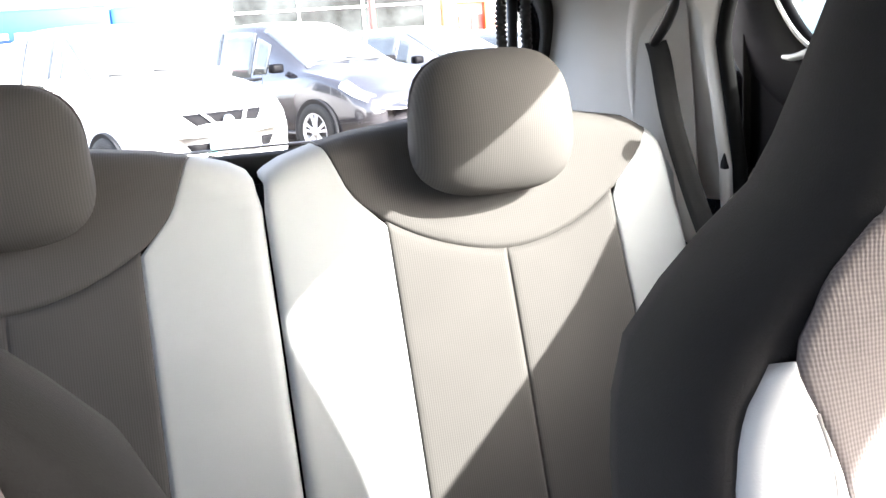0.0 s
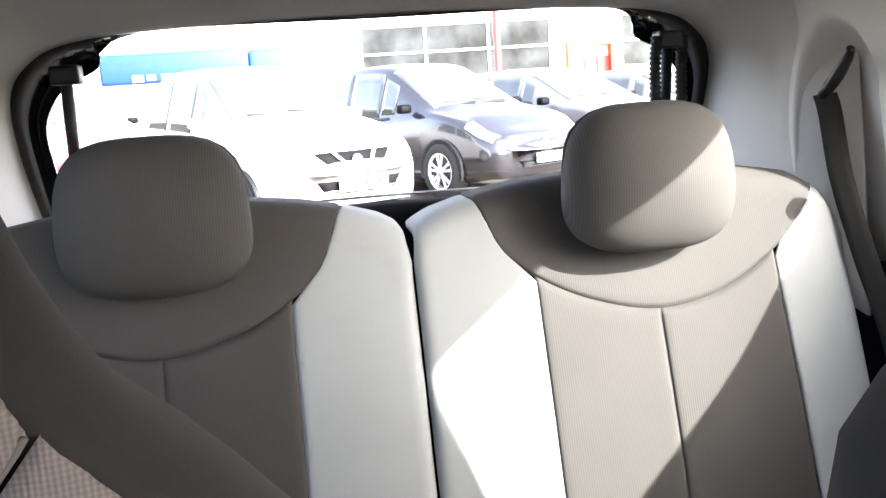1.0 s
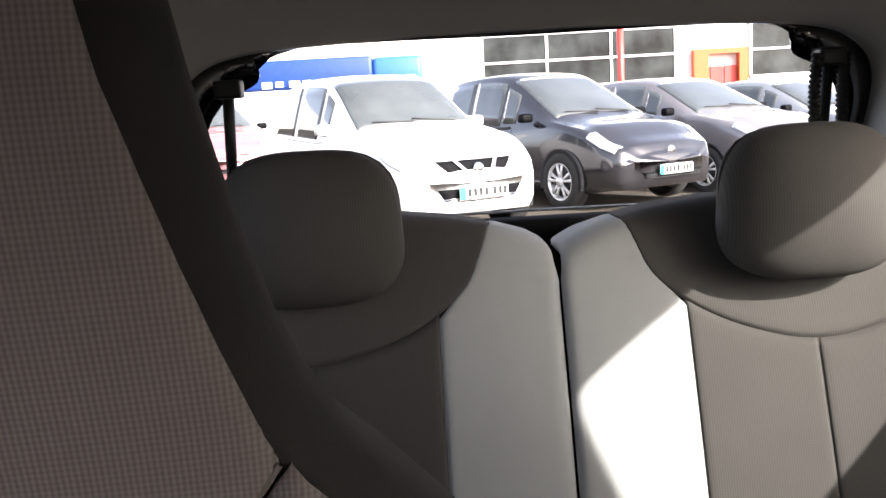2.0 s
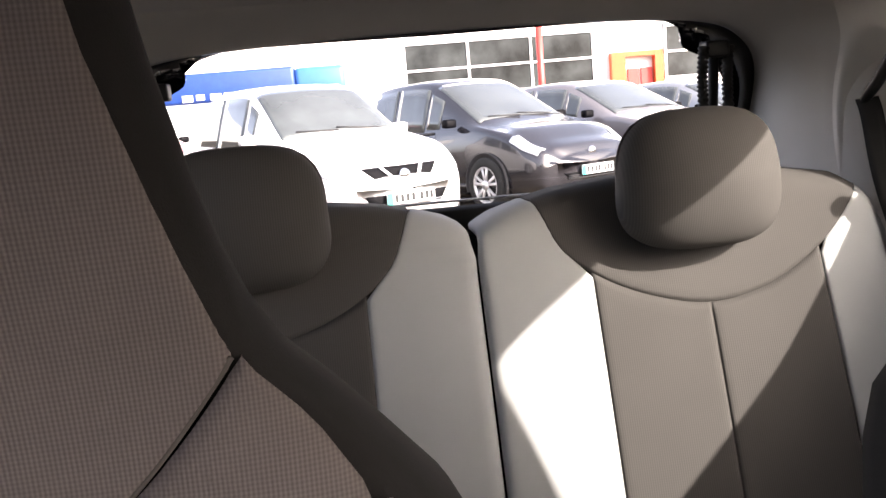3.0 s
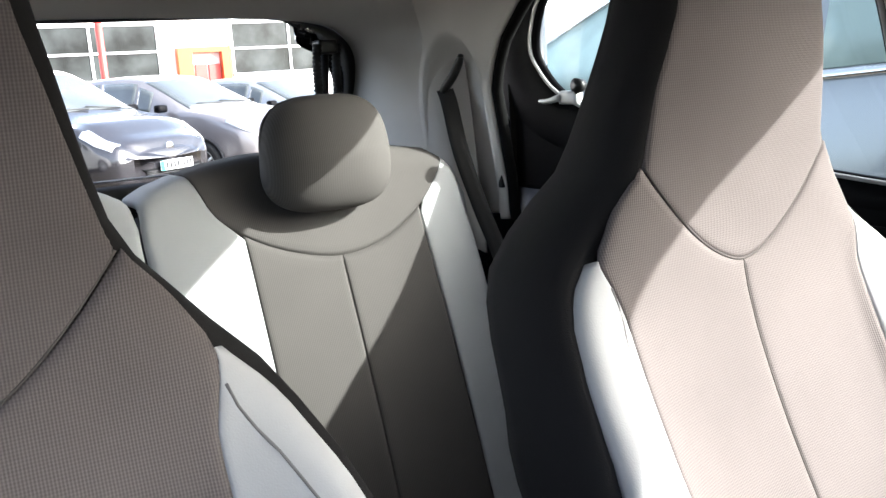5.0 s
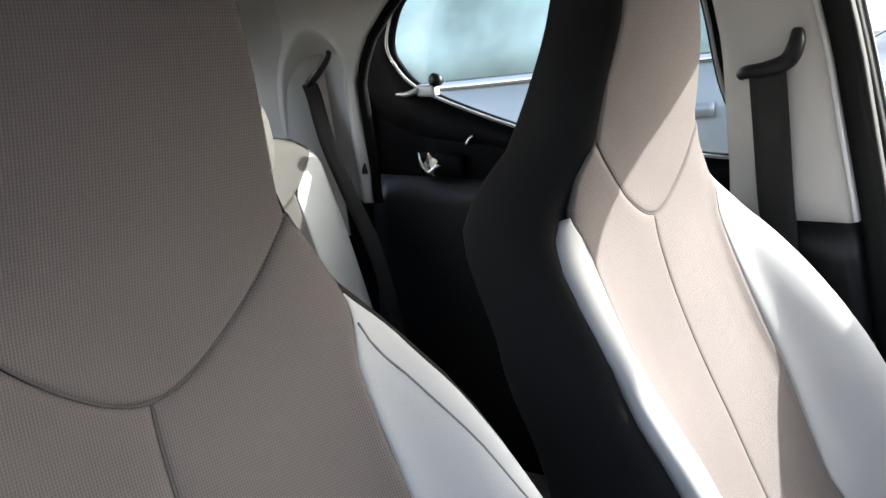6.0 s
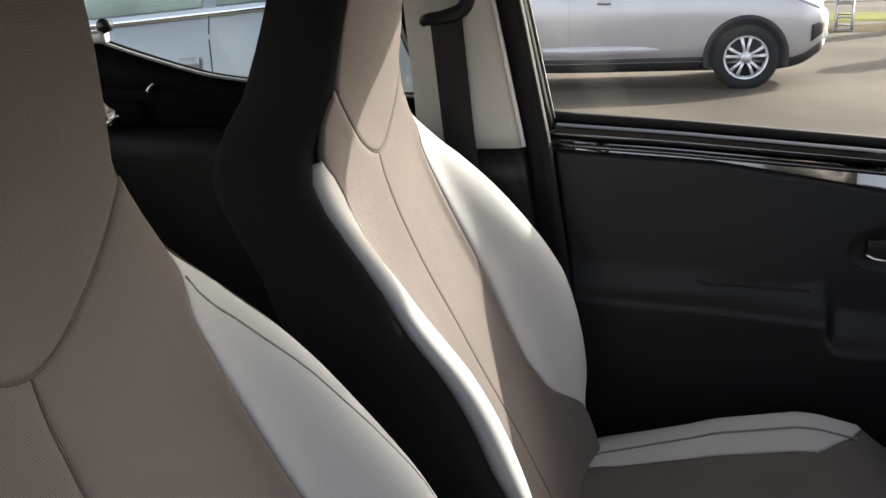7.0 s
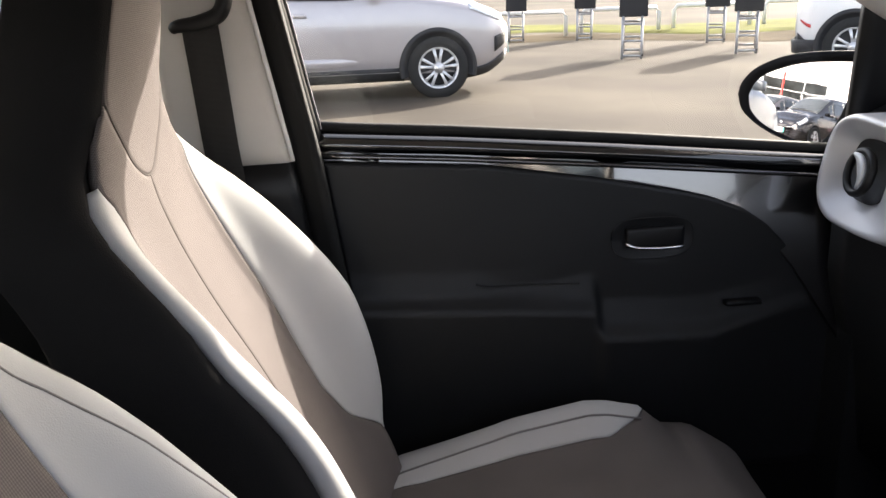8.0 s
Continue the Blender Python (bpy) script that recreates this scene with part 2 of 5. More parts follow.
def strip(path, width, thick, across, bm=None):
    """A flat band along points, its width along the vectors across (one or one a point)."""
    bm = bm or bmesh.new()
    path = [Vector(p) for p in path]
    ac = across if isinstance(across, list) else [across] * len(path)
    ac = [Vector(a).normalized() for a in ac]
    ws = width if isinstance(width, list) else [width] * len(path)
    return sheet([[p - a * w / 2, p - a * w / 6, p + a * w / 6, p + a * w / 2] for p, a, w in zip(path, ac, ws)], thick, bm)


def pad(f, nu, nv, edges, thick=0.012):
    """An upholstered panel over f(u, v) -> place: its four edges (u=0, u=1, v=0, v=1) sink by depth over a radius, given in metres."""
    def warp(t):
        return 0.45 * t + 0.55 * (0.5 - 0.5 * math.cos(math.pi * t))
    pts = [[Vector(f(warp(u / nu), warp(v / nv))) for u in range(nu + 1)] for v in range(nv + 1)]
    out = []
    for j in range(nv + 1):
        row = []
        for i in range(nu + 1):
            p = pts[j][i]
            du = pts[j][min(i + 1, nu)] - pts[j][max(i - 1, 0)]
            dv = pts[min(j + 1, nv)][i] - pts[max(j - 1, 0)][i]
            nrm = du.cross(dv).normalized()
            sink = 0.0
            for q, (depth, radius) in zip((pts[j][0], pts[j][nu], pts[0][i], pts[nv][i]), edges):
                e = max(0.0, 1 - (p - q).length / radius) if radius else 0.0
                sink = max(sink, depth * (1 - math.sqrt(max(0.0, 1 - e * e))))
            row.append(p - nrm * sink)
        out.append(row)
    return sheet(out, thick)


# ---- ground ----
def ground_z(x, y):
    return -0.020 * x - 0.007 * y if abs(x) < 60 and abs(y) < 60 else -0.020 * max(-60, min(60, x)) - 0.007 * max(-60, min(60, y))


GX = [-900, -200, -60, -30, -12, -6, -3, 0, 3, 6, 9, 12, 16, 20, 30, 60, 200, 900]
setting("ground", sheet([[(x, y, ground_z(x, y)) for x in GX] for y in GX]), ASPHALT, "dusty grey-beige asphalt of a car sales yard", "ground", False)


# verge beside the silver crossover and the far lawn
def lawn(x0, x1, y0, y1, lab, mat=GRASS, bend=0.0, rise=0.03):
    """A ragged sheet of grass or soil; bend slants its edge between y = -7 and y = -4.6."""
    rnd = random.Random(7)
    xs, ys = np.linspace(x0, x1, 14), np.linspace(y0, y1, 40)
    rows = []
    for j, y in enumerate(ys):
        off = bend * max(0.0, min(2.4, y + 7.0))
        row = []
        for i, x in enumerate(xs):
            px = x + off + rnd.uniform(-0.12, 0.12)
            row.append((px, y, ground_z(px, y) + (0.006 if i in (0, 13) or j in (0, 39) else rise + rnd.uniform(0, rise))))
        rows.append(row)
    return tagged(part("lawn" if mat is GRASS else "soil", sheet(rows), mat), lab, "grass" if mat is GRASS else "soil", "", "stuff")


lawn(7.5, 8.25, 0.95, 6.0, "thin strip of yellow-green verge grass")
lawn(16.9, 20.6, -30.0, 6.0, "yellow-green lawn beyond the yard", GRASS, 1.55)
lawn(14.4, 16.7, -12.0, -1.0, "bare brown soil along the edge of the lawn", SOIL, 1.2, 0.008)


# ---- the rear bench: two seats, split in the middle ----
REAR_TOP_X = [0.0, 0.03, 0.066, 0.12, 0.193, 0.408, 0.488, 0.526, 0.552]
REAR_TOP_Z = [1.0, 1.018, 1.03, 1.041, 1.049, 1.045, 1.032, 1.008, 0.955]


def rear_face(x, s):
    """Place on the rear backrest at |x| and height s; past the top it rolls over to the back."""
    top, r = ramp(x, REAR_TOP_X, REAR_TOP_Z), 0.045
    z = min(s, top - r)
    y = 0.757 + (z - 0.93) * 0.35
    y -= 0.006 * math.sin(max(0.0, min(1.0, (z - 0.5) / 0.5)) * math.pi)
    y += 6.0 * max(0.0, x - 0.50) ** 2 * 1.6
    if s > top - r:
        a = min((s - top + r) / r, math.pi / 2)
        rest = max(0.0, s - (top - r) - r * math.pi / 2)
        y += r * (1 - math.cos(a)) + rest
        z += r * math.sin(a)
    return y, z


REAR_ARC = [(0.076, 1.060), (0.100, 0.980), (0.141, 0.940), (0.206, 0.908), (0.286, 0.891), (0.366, 0.905), (0.440, 0.944), (0.486, 0.985), (0.534, 1.060)]


def rear_seat(side):
    at = Vector((side * 0.28, 0.70, 0.42))
    who = thing("back_seat", at, "rear car seat in taupe knit with pale grey side panels", "car seat", "rear seats")

    def over(f):
        def g(u, v):
            uu = u if side > 0 else 1 - u
            x, s = f(uu, v)
            y, z = rear_face(x, s)
            return Vector((side * x, y, z)) - at
        return g

    def top_s(x):
        return ramp(x, REAR_TOP_X, REAR_TOP_Z) - 0.045 + 0.045 * math.pi / 2 + 0.05

    arc = curve([(x, z, 0) for x, z in REAR_ARC], 60)
    ax = [p.x for p in arc]
    az = [p.y for p in arc]
    low = 0.44

    def joined(u, v):
        s = low + v * (top_s(0.04) - low)
        edge = 0.1415 if s < 0.94 else ramp(min(s, 1.06), [0.94, 0.958, 0.98, 1.02, 1.06], [0.1415, 0.117, 0.101, 0.086, 0.076])
        return 0.0015 + (edge - 0.0015) * u, s

    def outer(u, v):
        s = low + v * (top_s(0.53) - low)
        edge = ramp(s, [low, 0.66, 0.84, 0.944, 0.985, 1.06], [0.449, 0.447, 0.443, 0.441, 0.486, 0.534])
        return edge + (0.552 - edge) * u, s

    def crescent(u, v):
        k = u * 60
        i = min(int(k), 59)
        x = ax[i] + (ax[i + 1] - ax[i]) * (k - i)
        z0 = az[i] + (az[i + 1] - az[i]) * (k - i)
        return x, z0 + v * (top_s(x) - z0)

    def centre(a, b):
        def g(u, v):
            t = a + (b - a) * u
            x0 = 0.1415 + (0.441 - 0.1415) * t
            z1 = ramp(x0, ax, az)
            s = low + v * (z1 - low)
            x = x0 + (ramp(s, [low, 0.9], [0.008, 0.0]) * (1 if t > 0.9 else 0))
            return x, s
        return g

    soft, hem = (0.0020, 0.009), (0.016, 0.022)
    nip = (0.009, 0.014)
    lr = (nip, soft) if side > 0 else (soft, nip)
    part("inner_panel", pad(over(joined), 16, 40, (*lr, soft, soft)), PALE, who, "pale grey cloth panel")
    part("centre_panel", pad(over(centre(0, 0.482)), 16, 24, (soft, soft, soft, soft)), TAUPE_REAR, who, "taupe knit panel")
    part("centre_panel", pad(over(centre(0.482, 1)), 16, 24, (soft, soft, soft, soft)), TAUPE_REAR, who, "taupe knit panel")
    lr = (soft, hem) if side > 0 else (hem, soft)
    part("outer_panel", pad(over(outer), 14, 40, (*lr, soft, soft)), PALE, who, "pale grey cloth panel")
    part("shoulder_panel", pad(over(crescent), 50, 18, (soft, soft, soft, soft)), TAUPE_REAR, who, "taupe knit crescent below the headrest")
    # padded core behind the panels
    rows = []
    for i in range(15):
        s = 0.40 + i * 0.6 / 14
        rows.append([Vector((side * x, rear_face(x, min(s, 0.985))[0] + 0.016, min(s, ramp(x, REAR_TOP_X, REAR_TOP_Z) - 0.02))) - at for x in np.linspace(0.016, 0.54, 16)])
    part("backrest_core", sheet(rows if side > 0 else [r[::-1] for r in rows], 0.085), SOOT, who)
    # cushion
    top = []
    for i in range(13):
        t = i / 12
        y = 0.20 + t * 0.48
        z = 0.47 + 0.03 * (1 - t) - 0.12 * max(0, 0.12 - t) / 0.12
        top.append([Vector((side * x, y, z + 0.012 * math.cos((x - 0.28) * 9))) - at for x in np.linspace(0.006, 0.55, 14)])
    part("cushion", sheet(top if side > 0 else [r[::-1] for r in top], 0.16), TAUPE_REAR, who)
    # stitched seams
    def seam(f, n=24):
        pts = []
        for i in range(n + 1):
            x, s = f(i / n)
            y, z = rear_face(x, s)
            pts.append(Vector((side * x, y + 0.0032, z)) - at)
        return tube(pts, 0.0013, 6)
    part("seam", seam(lambda t: (ax[int(t * 60)], az[int(t * 60)]), 60), SEAM, who)
    part("seam", seam(lambda t: (0.286 - 0.003 * t, 0.891 - t * 0.45)), SEAM, who)
    return who


def headrest(side):
    at = Vector((side * 0.278, 0.735, 1.047))
    who = thing("headrest", at + Vector((0, 0.03, -0.08)), "rounded taupe knit headrest on the rear seat", "headrest", "rear headrests")
    off = Vector((0, -0.03, 0.08))
    bm = bmesh.new()
    bmesh.ops.create_uvsphere(bm, u_segments=56, v_segments=36, radius=1)
    for v in bm.verts:
        x, y, z = v.co
        # rounded box: fuller sides, wider at the middle
        def full(c, p):
            return math.copysign(abs(c) ** p, c)
        l = (abs(x) ** 3.4 + abs(z) ** 3.0 + 1e-9)
        k = (abs(x) ** 2 + abs(z) ** 2) ** 0.5
        flat = (k ** 3.4 / l) ** (1 / 3.4) if k > 1e-6 else 1
        x, z = x * flat, z * flat
        w = 0.1015 * (1 - 0.05 * z)
        yy = full(y, 0.72) * 0.052
        v.co = Vector((x * w, yy + 0.014 * (x * x) + (0.012 * z if z > 0 else -0.004 * z), z * 0.086)) + off
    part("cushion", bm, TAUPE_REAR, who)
    ring = []
    for i in range(41):
        a = i / 40 * 2 * math.pi
        c, s = math.cos(a), math.sin(a)
        l = (abs(c) ** 3.2 + abs(s) ** 3.2) ** (-1 / 3.2)
        ring.append(Vector((c * l * 0.099, 0.012 + 0.008, s * l * 0.0838)) + off)
    part("seam", tube(ring, 0.0022, 6), SEAM, who)
    for sx in (-0.05, 0.05):
        part("post", tube([Vector((sx, 0.045, -0.02)) + off, Vector((sx, 0.062, -0.075)) + off], 0.006, 8), CHROME, who)
    return who


for sd in (-1, 1):
    rear_seat(sd)
    headrest(sd)


# ---- the two front seats with built-in headrests ----
FZ = [0.40, 0.50, 0.60, 0.666, 0.704, 0.764, 0.82, 0.88, 0.93, 0.98, 1.03, 1.07, 1.12, 1.19, 1.25, 1.30, 1.33]
FY = [-0.235, -0.195, -0.150, -0.117, -0.096, -0.068, -0.038, -0.011, 0.008, 0.021, 0.022, 0.015, 0.004, -0.006, 0.0, 0.028, 0.07]
IN_Z = [0.40, 0.52, 0.56, 0.60, 0.65, 0.81, 0.90, 0.96, 1.003, 1.04, 1.069, 1.12]
IN_W = [0.195, 0.20, 0.196, 0.155, 0.142, 0.149, 0.150, 0.150, 0.163, 0.140, 0.114, 0.112]
OUT_Z = [0.40, 0.52, 0.56, 0.60, 0.70, 0.85, 0.93, 0.98, 1.003, 1.04, 1.069, 1.12, 1.16, 1.19, 1.25, 1.30, 1.33]
OUT_W = [0.195, 0.20, 0.202, 0.228, 0.242, 0.238, 0.219, 0.195, 0.171, 0.140, 0.1135, 0.0935, 0.083, 0.0745, 0.066, 0.055, 0.035]


def eased(x, xs, ys, reach):
    """The ramp with its corners rounded off over a reach either way."""
    return sum(ramp(x + reach * k / 4, xs, ys) for k in range(-4, 5)) / 9


def front_face(dx, z, door=False):
    """y of the front seat's face beside its middle line, at height z; the bolster beside the door is the fuller one."""
    grow = eased(z, [0.42, 0.56, 0.65, 0.75, 0.85, 0.93, 1.0, 1.03], [0.3, 0.5, 0.82, 1.0, 0.86, 0.52, 0.07, 0.0], 0.05)
    a = abs(dx)
    if door:
        grow *= ramp(z, [0.58, 0.68, 0.76, 0.81, 0.87, 0.93], [1.03, 1.14, 1.22, 1.20, 1.13, 1.10])
        bulge = eased(a, [-0.05, 0.05, 0.10, 0.14, 0.168, 0.186, 0.203, 0.22, 0.235, 0.25], [0.0, 0.0005, 0.001, 0.004, 0.031, 0.060, 0.082, 0.090, 0.084, 0.05], 0.005)
    else:
        grow *= ramp(z, [0.80, 0.86], [1.10, 1.0])
        bulge = eased(a, [-0.05, 0.05, 0.10, 0.14, 0.168, 0.188, 0.205, 0.22, 0.235, 0.25], [0.0, 0.001, 0.006, 0.018, 0.041, 0.068, 0.083, 0.085, 0.078, 0.055], 0.012)
    y = eased(z, FZ, FY, 0.03) - grow * bulge
    # the shoulders roll back towards the shell
    w = eased(z, OUT_Z, OUT_W, 0.012)
    roll = ramp(a, [w - 0.045, w - 0.030, w - 0.015, w], [0.0, 0.12, 0.45, 1.0])
    y += roll * ramp(z, [0.82, 0.86, 0.90, 0.93, 0.955, 0.98, 1.0, 1.03, 1.06], [0.0, 0.001, 0.002, 0.006, 0.011, 0.014, 0.014, 0.007, 0.0])
    if z > 1.02:
        y += ramp(z, [1.02, 1.08], [0, 1]) * 0.7 * a * a
    return y


def front_seat(x_mid, inner):
    at = Vector((x_mid, -0.30, 0.30))
    who = thing("front_seat", at, "taupe knit front seat with pale grey bolsters and built-in headrest", "car seat", "front seats")

    def put(dx, z, back=0.0):
        return Vector((dx, front_face(dx, z, dx * inner < 0) + back, z)) - Vector((0, -0.30, 0.30))

    def u_seam(t):
        return 0.114 * t, 0.98 + 0.089 * abs(t) ** 1.7

    def wrap(t, z):
        # the passenger's knit reaches further round the inner side
        return ramp(z, [1.06, 1.12, 1.25, 1.32], [0.0, 0.019, 0.019, 0.0]) * max(0.0, -t) if x_mid > 0 else 0.0

    def head(u, v):
        t = u * 2 - 1
        z0, z1 = u_seam(t)[1], 1.325 - 0.03 * abs(t) ** 3
        z = z0 + v * (z1 - z0)
        return put(t * min(0.114, eased(z, OUT_Z, OUT_W, 0.012) + ramp(z, [1.07, 1.12], [0.0, 0.0045]) + wrap(t, z)), z)

    def lower(sgn):
        def g(u, v):
            t = u if sgn > 0 else 1 - u
            zr = 0.42 + v * 0.649
            lx, lz, rx, rz = 0.0, 0.42 + v * 0.56, eased(zr, IN_Z, IN_W, 0.008), zr
            tx, tz = u_seam(t)
            bx, bz = 0.195 * t, 0.42
            x = (1 - t) * lx + t * rx + (1 - v) * bx + v * tx - (t * (1 - v) * 0.195 + t * v * 0.114)
            z = (1 - t) * lz + t * rz + (1 - v) * bz + v * tz - ((1 - v) * 0.42 + v * ((1 - t) * 0.98 + t * 1.069))
            return put(sgn * x, z)
        return g

    def bolster(sgn):
        def g(u, v):
            t = u if sgn > 0 else 1 - u
            z = 0.553 + v * (1.004 - 0.553)
            a, b = eased(z, IN_Z, IN_W, 0.008), eased(z, OUT_Z, OUT_W, 0.012)
            return put(sgn * (a + (max(b, a + 0.006) - a) * t), z)
        return g

    soft, hem = (0.0013, 0.006), (0.012, 0.018)
    part("headrest_panel", pad(head, 30, 34, ((0.006, 0.010), (0.006, 0.010), soft, (0.02, 0.03))), TAUPE, who, "taupe knit headrest panel")
    for sgn in (-1, 1):
        part("centre_panel", pad(lower(sgn), 20, 44, (soft, soft, soft, soft)), TAUPE, who, "taupe knit panel")
        part("bolster", pad(bolster(sgn), 16, 40, ((soft, hem) if sgn > 0 else (hem, soft)) + (soft, soft)), PALE, who, "pale grey cloth bolster")
        line = []
        for i in range(33 if sgn == inner else 0):
            z = 0.57 + i / 32 * 0.414
            a, b = eased(z, IN_Z, IN_W, 0.008), eased(z, OUT_Z, OUT_W, 0.012)
            line.append(put(sgn * (a + (b - a) * ramp(z, [0.56, 0.8, 0.90, 0.95, 0.985], [0.5, 0.45, 0.30, 0.15, 0.03] if x_mid > 0 else [0.82, 0.80, 0.66, 0.46, 0.10])), z, 0.0008))
        if line:
            part("piping", tube(line, 0.0012, 6), STITCH, who, "grey stitched piping")
    part("seam", tube([put(0, 0.44 + i / 30 * 0.54, 0.0014) for i in range(31)], 0.0012, 6), SEAM, who)
    part("seam", tube([put((t := i / 20 - 1) * 0.112, 0.98 + 0.089 * abs(t) ** 1.7, 0.0014) for i in range(41)], 0.0012, 6), SEAM, who)
    # black shell: sides and back
    rows = []
    for i in range(41):
        z = 0.34 + i / 40 * (1.332 - 0.34)
        zz = max(z, 0.42)
        w = eased(zz, OUT_Z, OUT_W, 0.012) + ramp(zz, [1.0, 1.06], [0.001, -0.002])
        edge_y = {sg: front_face(w, zz, sg * inner < 0) + ramp(z, [1.0, 1.06], [0.010, 0.003]) + (zz - z) * -0.4 for sg in (-1, 1)}
        deep = ramp(z, [0.4, 0.7, 0.9, 1.0, 1.1, 1.2, 1.28, 1.332], [0.20, 0.19, 0.155, 0.132, 0.123, 0.116, 0.09, 0.02])
        row = []
        for k in range(25):
            t = k / 24 * 2 - 1
            a = abs(t)
            y0 = edge_y[1] * (1 + t) / 2 + edge_y[-1] * (1 - t) / 2
            if a > 0.5:
                f = (1 - a) / 0.5
                x = w + ramp(z, [0.6, 0.95, 1.10, 1.2, 1.33], [0.007, 0.006, 0.013, 0.020, 0.010]) * math.sin(f ** 0.8 * math.pi) - 0.010 * f * f
                x += ramp(z, [1.07, 1.12], [0.0, 0.0045]) * max(0.0, 1 - f / 0.4) + wrap(math.copysign(1 - 0.5 * f, t), z)
                y = y0 + deep * 0.82 * f
            else:
                f = a / 0.5
                x = (w - 0.010 + wrap(math.copysign(0.5, t), z)) * math.sin(f * math.pi / 2)
                y = y0 + deep * (0.82 + 0.18 * math.cos(f * math.pi / 2))
            row.append(Vector((math.copysign(x, t), y, z)) - Vector((0, -0.30, 0.30)))
        # a lip tucked behind the panels
        inset = 0.034 * min(1.0, w / 0.1)
        ends = [Vector((sg * (w - inset + wrap(sg, z)), front_face(w - 0.034, zz, sg * inner < 0) + 0.016, z)) - Vector((0, -0.30, 0.30)) for sg in (-1, 1)]
        row = [ends[0]] + row + [ends[1]]
        rows.append(row[::-1])
    part("shell", sheet(rows, 0.006), SOOT, who, "black cloth side and back")
    # cushion: dark middle, pale side bolsters, black skirt
    def cush_z(dx, y):
        t = (-0.20 - y) / 0.55
        z = ramp(t, [-0.2, 0, 0.3, 0.6, 0.85, 0.97, 1.02], [0.455, 0.462, 0.478, 0.50, 0.495, 0.455, 0.40])
        a = abs(dx)
        grow = ramp(t, [0.0, 0.06, 0.35, 0.55, 0.70, 0.78], [0.15, 0.35, 0.9, 1.0, 0.75, 0.15])
        return z + grow * ramp(a, [0, 0.10, 0.15, 0.19, 0.215, 0.24, 0.26], [0, 0.008, 0.030, 0.062, 0.068, 0.050, 0.01])

    def cput(dx, y, dz=0.0):
        return Vector((dx, y, cush_z(dx, y) + dz)) - Vector((0, -0.30, 0.30))

    def cmid(u, v):
        y = -0.76 + v * 0.60
        t = (-0.20 - y) / 0.55
        w = ramp(t, [0, 0.1, 0.6, 0.69, 0.73, 0.9, 1.02], [0.165, 0.158, 0.158, 0.19, 0.245, 0.235, 0.20])
        return cput((u * 2 - 1) * w, y)

    def cside(sgn):
        def g(u, v):
            s = u if sgn > 0 else 1 - u
            t = 0.72 - v * 0.71
            y = -0.20 - 0.55 * t
            a = ramp(t, [0, 0.1, 0.6, 0.69, 0.73], [0.165, 0.158, 0.158, 0.19, 0.24])
            return cput(sgn * (a + (0.25 - a) * s), y)
        return g
    part("cushion", pad(cmid, 30, 40, (soft, soft, (0.03, 0.04), soft)), CUSHION, who, "dark taupe seat cushion")
    for sgn in (-1, 1):
        part("cushion_bolster", pad(cside(sgn), 14, 34, (soft, soft, soft, soft)), PALE, who, "pale grey cushion bolster")
        part("piping", tube([cput(sgn * 0.185, -0.22 - 0.36 * i / 30, 0.0005) for i in range(31)], 0.0016, 6), STITCH, who)
    rows = []
    for i in range(25):
        y = -0.75 + i / 24 * 0.62
        t = (-0.20 - y) / 0.55
        w = ramp(t, [-0.2, 0, 0.7, 0.9, 1.02], [0.22, 0.245, 0.245, 0.232, 0.20])
        row = []
        for k in range(13):
            a = k / 12 * 2 - 1
            if abs(a) > 0.4:
                f = (1 - abs(a)) / 0.6
                p = (math.copysign(w * (1 - 0.08 * f), a), y + 0.04 * f * max(0, t - 0.6), cush_z(w, y) - 0.006 - f * (cush_z(w, y) - 0.32))
            else:
                p = (w * 0.92 * a / 0.4, y + 0.04 * max(0, t - 0.6), 0.318)
            row.append(Vector(p) - Vector((0, -0.30, 0.30)))
        rows.append(row)
    part("skirt", sheet(rows, 0.005), SOOT, who, "black cloth skirt")
    for sx in (-0.17, 0.17):
        bm = box(bmesh.new(), (sx - 0.02, -0.38, -0.03), (sx + 0.02, 0.12, 0.03), 0.004)
        part("rail", bm, BLACK, who, "black floor rail")
    return who


front_seat(0.310, -1)
front_seat(-0.310, 1)
# ---- the cabin ----
def head_z(x, y):
    """Height of the headliner."""
    mid = ramp(y, [-0.92, -0.75, -0.4, 0.0, 0.4, 0.75, 0.92, 0.985], [1.225, 1.30, 1.355, 1.375, 1.372, 1.345, 1.31, 1.268])
    return mid - 0.044 * (abs(x) / 0.60) ** 3.2


ys = list(np.linspace(-0.92, 0.985, 32))
def rail_x(y):
    return ramp(y, [-0.75, 0.0, 0.5, 0.75, 0.985], [0.56, 0.60, 0.60, 0.585, 0.50])
setting("ceiling", sheet([[(rail_x(y) * u, y, head_z(rail_x(y) * u, y)) for u in np.linspace(-1, 1, 31)] for y in ys][::-1], 0.02), FELT, "warm grey felt car headliner", "headliner")
setting("roof", sheet([[(0.66 * u, y, ramp(y, [-0.85, -0.4, 0.1, 0.6, 1.05], [1.32, 1.425, 1.455, 1.445, 1.345]) - 0.06 * abs(u) ** 3) for u in np.linspace(-1, 1, 17)] for y in np.linspace(-0.85, 1.05, 20)], 0.012), GLOSS, "dark painted outer roof of the car", "car roof")
setting("floor", box(bmesh.new(), (-0.70, -1.25, 0.20), (0.70, 1.20, 0.27)), CARPET, "charcoal carpeted car floor", "floor", False)
setting("wall_front", box(bmesh.new(), (-0.74, -1.32, 0.20), (0.74, -1.22, 0.90)), BLACK, "black bulkhead below the windscreen", "bulkhead", False)

